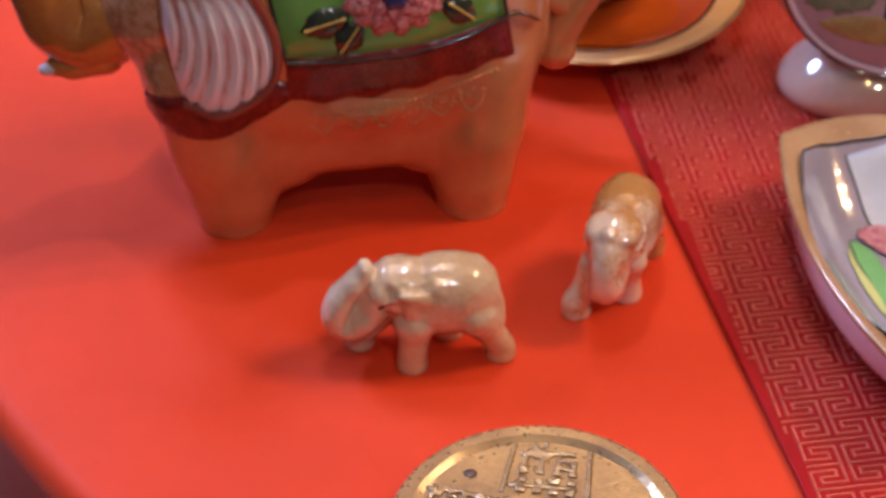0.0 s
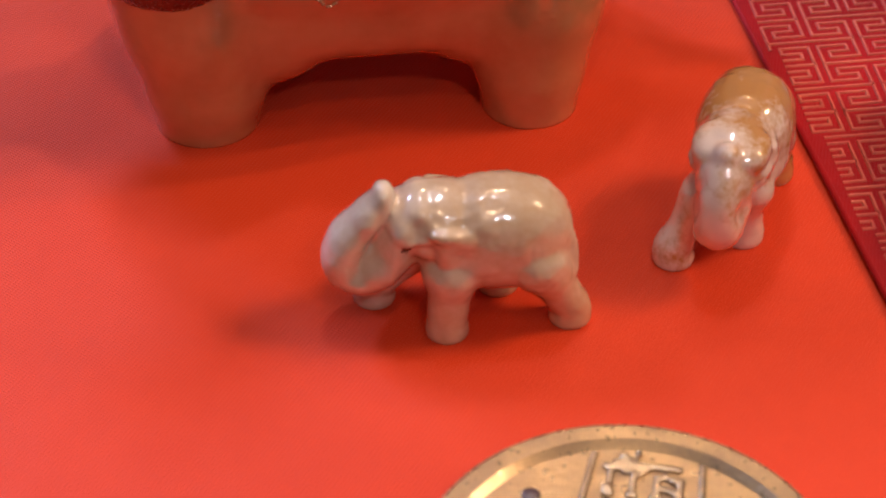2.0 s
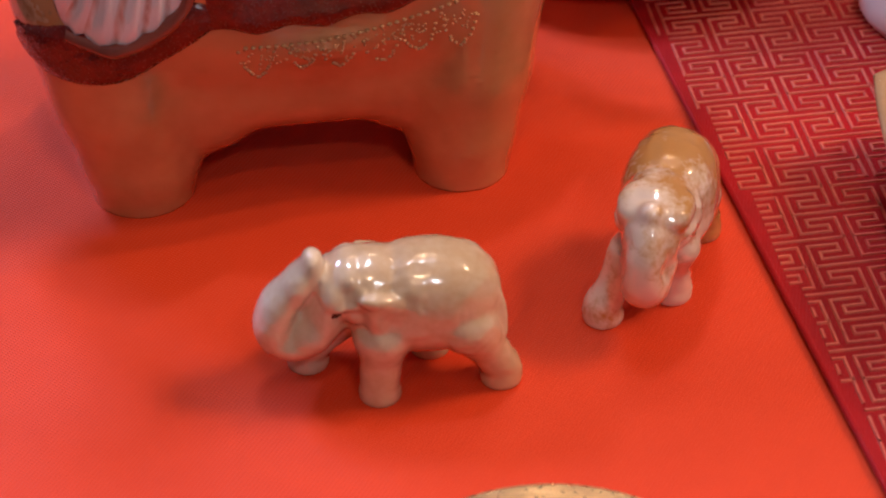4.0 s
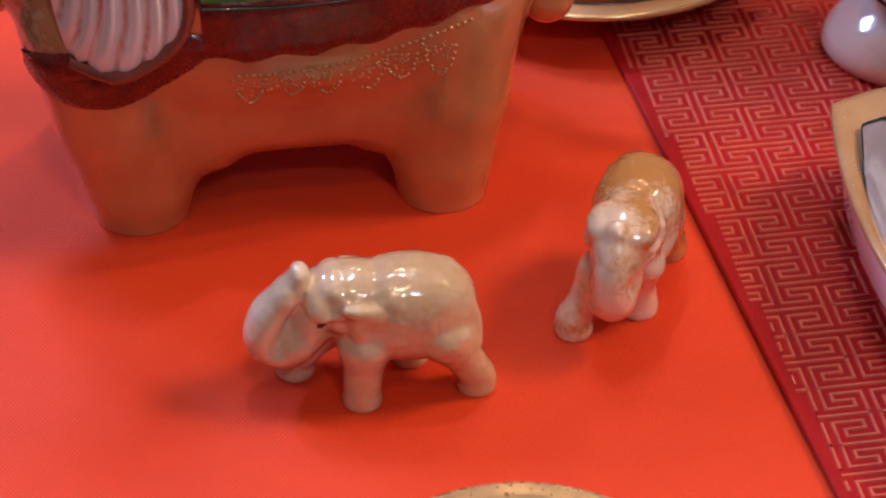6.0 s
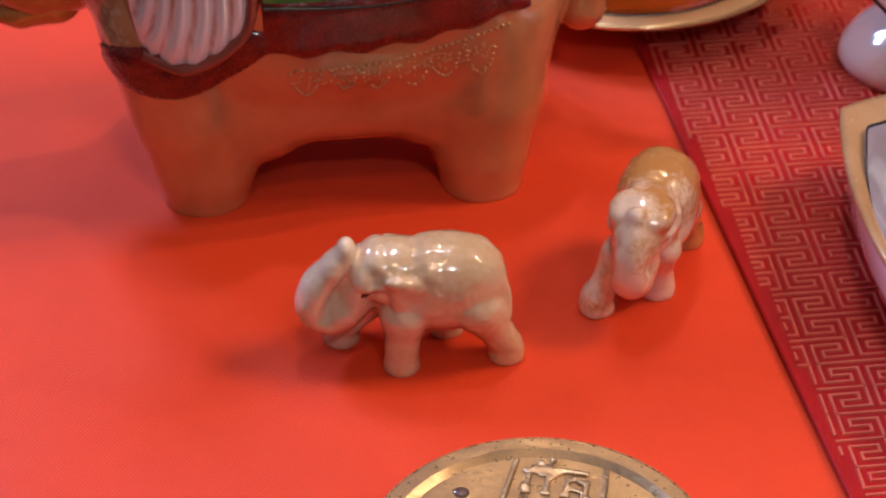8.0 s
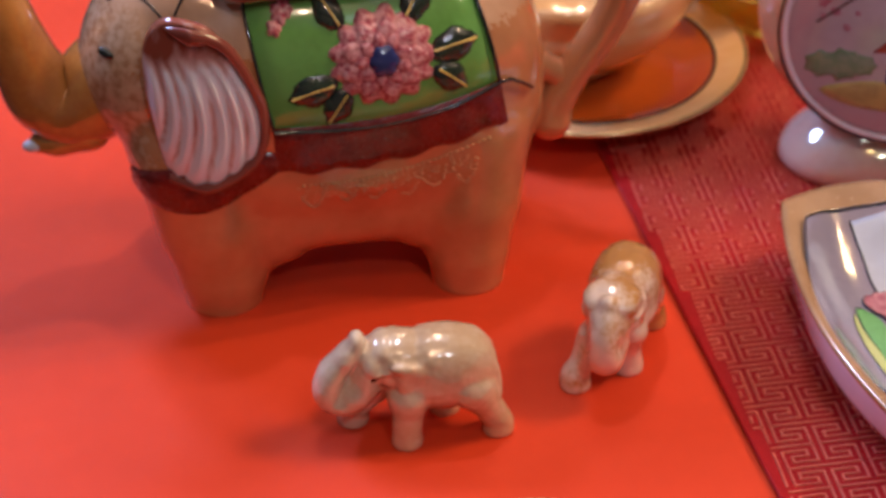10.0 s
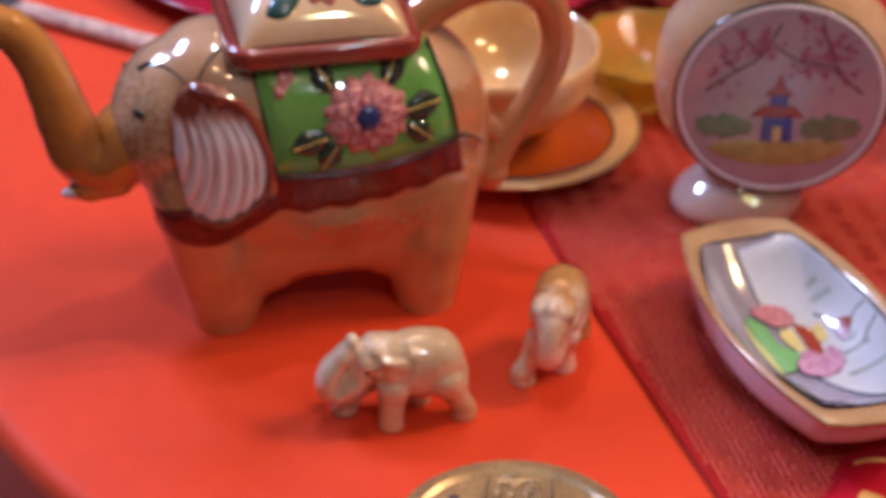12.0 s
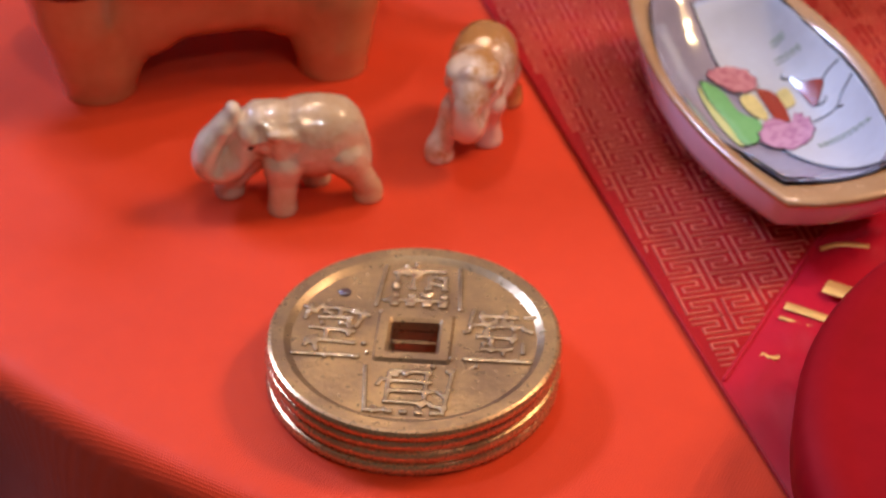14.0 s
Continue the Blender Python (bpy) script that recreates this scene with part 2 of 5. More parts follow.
AMBER = material("amber_pressed_glass", (0.90, 0.58, 0.08), 0.08, spec=0.6, through_light=0.75, scale=40.0)
RED_LACQUER = material("dark_red_lacquer", (0.30, 0.0015, 0.006), 0.6, second=(0.25, 0.0012, 0.005), scale=20.0, spec=0.08)
BOX_RED = material("red_paper_box", (0.50, 0.012, 0.015), 0.5, second=(0.4, 0.01, 0.012), scale=40.0)
CHARGER = material("crimson_charger_lacquer", (0.40, 0.006, 0.035), 0.22, coat=0.7, scale=16.0)
COBALT = material("cobalt_plate_glaze", (0.05, 0.035, 0.42), 0.2, coat=0.8, scale=20.0)
INK = material("blue_black_plate_rim", (0.02, 0.018, 0.035), 0.2, coat=0.8)
PALE_GREEN = material("pale_green_plate_paint", (0.30, 0.52, 0.34), 0.2, coat=0.8, second=(0.6, 0.7, 0.62), scale=70.0)
CORD = material("pale_pink_braided_cord", (0.66, 0.46, 0.42), 0.8, second=(0.42, 0.27, 0.26), scale=220.0, bump=0.6, bump_scale=2500.0)
CORD_END = material("dark_cord_binding", (0.03, 0.022, 0.035), 0.7)
BLACK_LACQUER = material("black_lacquer", (0.012, 0.010, 0.010), 0.2, coat=0.8)
PLASTER = material("warm_grey_plaster", (0.24, 0.20, 0.17), 0.9, scale=4.0, bump=0.2, bump_scale=60.0)
DARK_FLOOR = material("dark_wood_floor", (0.035, 0.022, 0.016), 0.5, scale=6.0)
DARK_WOOD = material("dark_table_wood", (0.10, 0.045, 0.022), 0.5, scale=14.0)


# ------------------------------------------------------------------ builders
def part(name, bm, mat, parent=None, label="", smooth=True):
    """One mesh object from a bmesh (or a finished mesh), under a thing or a part."""
    if isinstance(bm, bmesh.types.BMesh):
        bmesh.ops.recalc_face_normals(bm, faces=bm.faces)
        me = bpy.data.meshes.new(name)
        bm.to_mesh(me)
        bm.free()
    else:
        me = bm
    for m in mat if isinstance(mat, (list, tuple)) else [mat]:
        if m.name not in me.materials:
            me.materials.append(m)
    if smooth:
        me.polygons.foreach_set("use_smooth", [True] * len(me.polygons))
    ob = new(name, me)
    if parent:
        ob.parent = parent
    if label:
        ob["label"] = label
    return ob


def thing(name, m, label, category, group="", kind=""):
    ob = new(name)
    ob.empty_display_size = 0.01
    ob.matrix_basis = m
    return tagged(ob, label, category, group, kind)


def loft(bm, rings, close=True, cap=True):
    """Quads between rings of equal length; the rings are closed loops."""
    made = [[bm.verts.new(p) for p in ring] for ring in rings]
    n = len(made[0])
    for a, b in zip(made, made[1:]):
        for i in range(n if close else n - 1):
            j = (i + 1) % n
            bm.faces.new((a[i], a[j], b[j], b[i]))
    if cap:
        bm.faces.new(made[0][::-1])
        bm.faces.new(made[-1])
    return made


def lathe(profile, segs=64, wave=None):
    """A turned shape from (radius, height) pairs. wave(angle, radius) adds to the radius."""
    bm = bmesh.new()
    rings = []
    for r, z in profile:
        ring = []
        for i in range(segs):
            a = 2 * math.pi * i / segs
            rr = r + (wave(a, r) if wave else 0)
            ring.append((rr * math.cos(a), rr * math.sin(a), z))
        rings.append(ring)
    made = loft(bm, rings, cap=False)
    for ring, (r, _) in ((made[0][::-1], profile[0]), (made[-1], profile[-1])):
        if r < 0.001:
            bm.faces.new(ring)
    return bm


def tube(bm, path, segs=20, fine=6):
    """A round bar along points (x, y, z, radius), smoothed between them, with rounded ends."""
    pts = [Vector(p[:3]) for p in path]
    rad = [p[3] for p in path]
    dense, dr = [], []
    for i in range(len(pts) - 1):
        p0, p1, p2, p3 = pts[max(i - 1, 0)], pts[i], pts[i + 1], pts[min(i + 2, len(pts) - 1)]
        for k in range(fine):
            t = k / fine
            dense.append(0.5 * ((2 * p1) + (p2 - p0) * t + (2 * p0 - 5 * p1 + 4 * p2 - p3) * t * t + (3 * p1 - p0 - 3 * p2 + p3) * t ** 3))
            s = t * t * (3 - 2 * t)
            dr.append(rad[i] * (1 - s) + rad[i + 1] * s)
    dense.append(pts[-1])
    dr.append(rad[-1])
    first, last = (dense[0] - dense[1]).normalized(), (dense[-1] - dense[-2]).normalized()
    head = [(dense[0] + first * dr[0] * math.sin(a), dr[0] * math.cos(a)) for a in (1.45, 1.1, 0.7, 0.35)]
    tail = [(dense[-1] + last * dr[-1] * math.sin(a), dr[-1] * math.cos(a)) for a in (0.35, 0.7, 1.1, 1.45)]
    line = head + list(zip(dense, dr)) + tail
    side = Vector((0, 0, 1)) if abs(first.z) < 0.8 else Vector((0, 1, 0))
    rings = []
    for i, (p, r) in enumerate(line):
        d = (line[min(i + 1, len(line) - 1)][0] - line[max(i - 1, 0)][0]).normalized()
        side = (side - d * side.dot(d)).normalized()
        up = d.cross(side)
        rings.append([p + r * (math.cos(2 * math.pi * k / segs) * side + math.sin(2 * math.pi * k / segs) * up) for k in range(segs)])
    loft(bm, rings)


def egg(bm, centre, radii, turn=(0, 0, 0), power=2.0, u=36, v=20):
    """An ellipsoid, squarer as power grows."""
    def sp(x):
        return math.copysign(abs(x) ** (2 / power), x)
    rot = Euler([radians(a) for a in turn]).to_matrix()
    rings = []
    for j in range(1, v):
        th = -math.pi / 2 + math.pi * j / v
        ring = []
        for i in range(u):
            ph = 2 * math.pi * i / u
            p = Vector((sp(math.cos(th)) * sp(math.cos(ph)) * radii[0], sp(math.cos(th)) * sp(math.sin(ph)) * radii[1], sp(math.sin(th)) * radii[2]))
            ring.append(Vector(centre) + rot @ p)
        rings.append(ring)
    loft(bm, rings)


def fuse(bm, voxel, rounds):
    """Joins overlapping shapes into one skin and softens the joins."""
    me = bpy.data.meshes.new("soft")
    bmesh.ops.recalc_face_normals(bm, faces=bm.faces)
    bm.to_mesh(me)
    bm.free()
    ob = new("soft", me)
    mod = ob.modifiers.new("remesh", "REMESH")
    mod.mode, mod.voxel_size = "VOXEL", voxel
    sm = ob.modifiers.new("smooth", "SMOOTH")
    sm.factor, sm.iterations = 0.5, rounds
    done = bpy.data.meshes.new_from_object(ob.evaluated_get(bpy.context.evaluated_depsgraph_get()))
    bpy.data.objects.remove(ob)
    return done


def patch(outline, surf, height, rings=7, dome=3.0, base=0.0, centre=None):
    """A raised shape on a curved surface: outline in the surface's two coordinates, surf(a, b, h) gives the place."""
    bm = bmesh.new()
    n = len(outline)
    cx, cy = centre or (sum(p[0] for p in outline) / n, sum(p[1] for p in outline) / n)
    mid = bm.verts.new(surf(cx, cy, base + height))
    last = None
    for k in range(1, rings + 1):
        f = k / rings
        h = base + height * (1 - f ** dome)
        ring = [bm.verts.new(surf(cx + (x - cx) * f, cy + (y - cy) * f, h)) for x, y in outline]
        for i in range(n):
            j = (i + 1) % n
            bm.faces.new((mid, ring[i], ring[j]) if last is None else (last[i], ring[i], ring[j], last[j]))
        last = ring
    skirt = [bm.verts.new(surf(x, y, -0.0004)) for x, y in outline]
    for i in range(n):
        j = (i + 1) % n
        bm.faces.new((last[i], skirt[i], skirt[j], last[j]))
    return bm


def curve2(points, fine=5):
    """A closed smooth outline through points."""
    out, n = [], len(points)
    for i in range(n):
        p0, p1, p2, p3 = (Vector(points[(i + k) % n]) for k in (-1, 0, 1, 2))
        for k in range(fine):
            t = k / fine
            q = 0.5 * ((2 * p1) + (p2 - p0) * t + (2 * p0 - 5 * p1 + 4 * p2 - p3) * t * t + (3 * p1 - p0 - 3 * p2 + p3) * t ** 3)
            out.append((q.x, q.y))
    return out


def ragged(outline, amount, seed):
    """An outline with small uneven lobes, as a brush leaves it."""
    cx, cy = sum(p[0] for p in outline) / len(outline), sum(p[1] for p in outline) / len(outline)
    rnd = random.Random(seed)
    out = []
    for x, y in outline:
        f = 1 + rnd.uniform(-amount, amount)
        out.append((cx + (x - cx) * f, cy + (y - cy) * f))
    return out


def ribbon(points, surf, width, height, fine=5, taper=False):
    """A narrow raised line on a surface through points."""
    bm = bmesh.new()
    path = []
    for i in range(len(points) - 1):
        p0, p1, p2, p3 = (Vector(points[min(max(i + k, 0), len(points) - 1)]) for k in (-1, 0, 1, 2))
        for k in range(fine):
            t = k / fine
            path.append(0.5 * ((2 * p1) + (p2 - p0) * t + (2 * p0 - 5 * p1 + 4 * p2 - p3) * t * t + (3 * p1 - p0 - 3 * p2 + p3) * t ** 3))
    path.append(Vector(points[-1]))
    rows = []
    for i, p in enumerate(path):
        d = (path[min(i + 1, len(path) - 1)] - path[max(i - 1, 0)]).normalized()
        k = 0.22 + 0.78 * max(0.0, math.sin(math.pi * i / (len(path) - 1))) ** 0.6 if taper else 1.0
        s = Vector((-d.y, d.x)) * width * k / 2
        rows.append([bm.verts.new(surf(*(p + s * f), h)) for f, h in ((-1, -0.0003), (-0.68, height * 0.75 * k), (0, height * k), (0.68, height * 0.75 * k), (1, -0.0003))])
    for a, b in zip(rows, rows[1:]):
        for i in range(4):
            bm.faces.new((a[i], a[i + 1], b[i + 1], b[i]))
    return bm


def flower_outline(cx, cy, r, petals, depth=0.14, turn=0.0, n=72, sx=1.0, sy=1.0):
    return [(cx + sx * r * (1 + depth * (abs(math.cos(petals * a / 2 + turn)) - 0.5)) * math.cos(a), cy + sy * r * (1 + depth * (abs(math.cos(petals * a / 2 + turn)) - 0.5)) * math.sin(a))
            for a in (2 * math.pi * k / n for k in range(n))]


def leaf_outline(cx, cy, length, width, turn, n=12):
    out = []
    for k in range(2 * n):
        f = k / n if k < n else 2 - k / n
        s = 1 if k < n else -1
        x, y = (f - 0.5) * length, s * width / 2 * math.sin(math.pi * f) ** 0.8 * (1.15 - 0.4 * f)
        out.append((cx + x * math.cos(turn) - y * math.sin(turn), cy + x * math.sin(turn) + y * math.cos(turn)))
    return out


# ------------------------------------------------------------------ room and table
def slab(name, lo, hi, mat, label):
    bm = bmesh.new()
    bmesh.ops.create_cube(bm, size=1, matrix=Matrix.LocRotScale([(a + b) / 2 for a, b in zip(lo, hi)], None, [b - a for a, b in zip(lo, hi)]))
    return tagged(part(name, bm, mat, smooth=False), label, name.split("_")[0], kind="structure")


slab("floor", (-2.6, -2.4, -0.84), (2.8, 3.0, -0.74), DARK_FLOOR, "dark stained wooden room floor")
slab("ceiling", (-2.6, -2.4, 1.7), (2.8, 3.0, 1.8), PLASTER, "plain warm grey plaster ceiling")
slab("wall_west", (-2.7, -2.5, -0.74), (-2.6, 3.1, 1.8), PLASTER, "plain warm grey plaster wall")
slab("wall_east", (2.8, -2.5, -0.74), (2.9, 3.1, 1.8), PLASTER, "plain warm grey plaster wall")
slab("wall_north", (-2.6, 3.0, -0.74), (2.8, 3.1, 1.8), PLASTER, "plain warm grey plaster wall")
slab("wall_south", (-2.6, -2.5, -0.74), (2.8, -2.4, 1.8), PLASTER, "plain warm grey plaster wall")

TABLE, TABLE_R = Vector((0.137, 0.273, 0.0)), 0.366


def build_table():
    t = thing("round_table", pose(TABLE.x, TABLE.y, -0.74), "round dark wooden pedestal table under a cloth", "table")
    part("tabletop", lathe([(0.30, 0.715), (TABLE_R - 0.010, 0.715), (TABLE_R - 0.006, 0.72), (TABLE_R - 0.006, 0.732), (TABLE_R - 0.012, 0.7375), (0.05, 0.7375)]), DARK_WOOD, t)
    part("pedestal", lathe([(0.16, 0.0), (0.16, 0.02), (0.05, 0.05), (0.035, 0.2), (0.045, 0.4), (0.035, 0.6), (0.08, 0.715)], 40), DARK_WOOD, t)


def build_tablecloth():
    bm = bmesh.new()
    segs = 220
    mid = bm.verts.new((TABLE.x, TABLE.y, 0))
    rings = [(r * (TABLE_R - 0.009), 0.0, 0.0) for r in (0.1, 0.3, 0.5, 0.7, 0.85, 0.95, 1.0)]
    rings += [(TABLE_R - 0.009 + 0.008 * math.sin(a), 0.008 * (math.cos(a) - 1), 0.0) for a in (0.25, 0.5, 0.75, 1.0, 1.25, 1.5)]
    rings += [(TABLE_R - 0.001 + d * 0.03, -0.008 - d, min(1.0, d / 0.3)) for d in (0.02, 0.05, 0.1, 0.18, 0.3, 0.45, 0.6, 0.7)]
    last = None
    for r, z, w in rings:
        ring = []
        for i in range(segs):
            a = 2 * math.pi * i / segs
            rr = r + w * (0.022 * math.sin(17 * a + 0.7) + 0.010 * math.sin(29 * a + 1.9))
            ring.append(bm.verts.new((TABLE.x + rr * math.cos(a), TABLE.y + rr * math.sin(a), z)))
        for i in range(segs):
            j = (i + 1) % segs
            bm.faces.new((mid, ring[i], ring[j]) if last is None else (last[i], ring[i], ring[j], last[j]))
        last = ring
    tagged(part("tablecloth", bm, ORANGE_SATIN), "plain orange-red satin cloth draped over a round table", "tablecloth")


build_table()
build_tablecloth()

# ------------------------------------------------------------------ table runner, local axes: x across, y along its edge
RUNNER = Matrix.Translation((0.0773, -0.0039, 0.0)) @ Matrix.Rotation(0.3256, 4, "Z")


def flat_cloth(outline, top, low=0.0004):
    bm = bmesh.new()
    lo = [bm.verts.new((x, y, low)) for x, y in outline]
    hi = [bm.verts.new((x, y, top)) for x, y in outline]
    bm.faces.new(hi)
    n = len(outline)
    for i in range(n):
        j = (i + 1) % n
        bm.faces.new((lo[i], lo[j], hi[j], hi[i]))
    return bm


def fret_strips(step, width, lift, z, inside):
    """A running key fret of raised thread, evenly spaced."""
    verts, faces = [], []
    turn = Matrix.Rotation(radians(-4), 2)
    unit = step

    def line(pts):
        n = len(pts)
        if n < 2:
            return
        first = len(verts)
        for i, p in enumerate(pts):
            d0 = (p - pts[i - 1]).normalized() if i else (pts[1] - p).normalized()
            d1 = (pts[i + 1] - p).normalized() if i < n - 1 else d0
            s0, s1 = Vector((-d0.y, d0.x)), Vector((-d1.y, d1.x))
            m = (s0 + s1) / (1 + s0.dot(s1))
            end = (d0 * (-width / 2) if i == 0 else d0 * (width / 2) if i == n - 1 else Vector((0, 0)))
            for f, up in ((-0.5, 0.0), (-0.26, lift), (0.26, lift), (0.5, 0.0)):
                c = p + m * width * f + end
                verts.append((c.x, c.y, z + up))
        for i in range(n - 1):
            k = first + 4 * i
            for q in range(3):
                faces.append((k + q, k + q + 1, k + q + 5, k + q + 4))

    # one long bar with an S key hanging from its left end and a Z key from its right end; rows lie four units apart, each shifted by half
    key = [(0, 0), (0, 3), (3, 3), (3, 2), (1, 2), (1, 1), (4, 1), (4, 4)]
    shapes = [[(9, 0)] + key, [(5, 4), (5, 1), (8, 1), (8, 2), (6, 2), (6, 3), (9, 3), (9, 0)]]
    for row in range(-20, int(0.46 / step / 4) + 8):
        for col in range(-6, int(0.24 / step / 10) + 4):
            ox, oy = 10 * col + 5 * (row % 2), 4 * row
            for shape in shapes:
                run = []
                for (xa, ya), (xb, yb) in zip(shape, shape[1:] + shape[-1:]):
                    count = max(1, abs(xb - xa) + abs(yb - ya))
                    for k in range(count):
                        p = turn @ Vector(((ox + xa + (xb - xa) * k / count) * unit, (oy - ya - (yb - ya) * k / count) * unit))
                        if inside(p.x, p.y):
                            run.append(p)
                        else:
                            line(run)
                            run = []
                line(run)
    me = bpy.data.meshes.new("fret_thread")
    me.from_pydata(verts, [], faces)
    return me


def build_runner():
    t = thing("table_runner", RUNNER, "red brocade table runner with raised gold key-fret pattern", "table runner")
    part("ground_weave", flat_cloth([(0.0, 0.0), (0.26, 0.26), (0.26, 0.50), (0.0, 0.50)], 0.0020), RED_SATIN, t, smooth=False)
    tagged(part("fret_thread", fret_strips(0.00210, 0.00080, 0.00034, 0.0020, lambda x, y: 0.0016 < x < 0.20 and y < 0.40 and y - x > 0.001), GOLD_THREAD, t,
                "raised salmon-gold key fret embroidery", smooth=False), kind="stuff")
    bm = bmesh.new()
    nx, ny = 60, 40
    grid = []
    for j in range(ny + 1):
        row = []
        for i in range(nx + 1):
            x = 0.25 * i / nx
            top = x - 0.0
            low = -0.052 - 0.10 * min(x, 0.12) * 2 if x < 0.12 else -0.076 + (x - 0.12) * 0.9
            y = low + (top - low) * j / ny
            f = j / ny
            z = 0.0021 + 0.0016 * (1 + math.sin(230 * (x + y) + 4 * math.sin(60 * x) + 2 * math.sin(140 * y))) * min(1, (1 - f) * 6) * min(1, x * 80)
            row.append(bm.verts.new((x, y, z)))
        grid.append(row)
    for j in range(ny):
        for i in range(nx):
            bm.faces.new((grid[j][i], grid[j][i + 1], grid[j + 1][i + 1], grid[j + 1][i]))
    part("end_panel", bm, CRIMSON_SATIN, t, "wrinkled crimson satin end panel")
    bm = bmesh.new()
    tube(bm, [(0.0002, -0.052, 0.0013, 0.0008), (-0.0002, 0.1, 0.0013, 0.0008), (0.0002, 0.3, 0.0013, 0.0008), (0.0, 0.5, 0.0013, 0.0008)], 10, 20)
    part("edge_piping", bm, RED_SATIN, t, "folded red edge")
    bm = bmesh.new()
    tube(bm, [(0.001, 0.001, 0.0021, 0.0007), (0.1, 0.1, 0.0021, 0.0007), (0.25, 0.25, 0.0021, 0.0007)], 8, 12)
    part("seam", bm, CRIMSON_SATIN, t)

    def top(x, y, h):
        return (x, y, 0.0042 + h)
    for line, w in (([(0.026, 0.0215), (0.031, 0.0165), (0.0345, 0.0125)], 0.0030), ([(0.0225, 0.0175), (0.0275, 0.0125), (0.031, 0.009)], 0.0013),
                    ([(0.039, 0.026), (0.043, 0.022), (0.045, 0.020)], 0.0055), ([(0.0125, 0.0055), (0.0142, 0.0035), (0.0165, 0.003)], 0.0015),
                    ([(0.044, 0.0405), (0.050, 0.041), (0.057, 0.038)], 0.0016)):
        part("gold_motif", ribbon(line, top, w, 0.00006), GOLD_PRINT, t, "printed gold motif")


build_runner()


# ------------------------------------------------------------------ coins
def coin_mesh(r, h):
    bm = bmesh.new()
    segs = 96

    def square(half, a):
        m = max(abs(math.cos(a)), abs(math.sin(a)))
        return (half * math.cos(a) / m, half * math.sin(a) / m)
    angles = [2 * math.pi * (i + 0.5) / segs for i in range(segs)]
    f = 0.0010
    prof = [("s", 0.0058, 0.0), ("c", r - 0.0012, 0.0), ("c", r - 0.0005, 0.0003), ("c", r - 0.0001, 0.0010), ("c", r, h * 0.5), ("c", r - 0.0001, h - 0.0010), ("c", r - 0.0005, h - 0.0003), ("c", r - 0.0012, h), ("c", r - 0.0042, h), ("c", r - 0.0046, h - 0.0002), ("c", r - 0.0060, h - f),
            ("s", 0.0094, h - f), ("s", 0.0088, h - 0.0001), ("s", 0.0066, h - 0.0001), ("s", 0.0058, h - 0.0008), ("s", 0.0058, 0.0)]
    rings = []
    for kind, q, z in prof:
        rings.append([(*(square(q, a) if kind == "s" else (q * math.cos(a), q * math.sin(a))), z) for a in angles])
    loft(bm, rings, cap=False)
    bmesh.ops.remove_doubles(bm, verts=bm.verts, dist=1e-6)
    bm.normal_update()
    for e in bm.edges:
        if len(e.link_faces) == 2 and e.calc_face_angle(0.0) > 0.4:
            e.smooth = False
    return bm


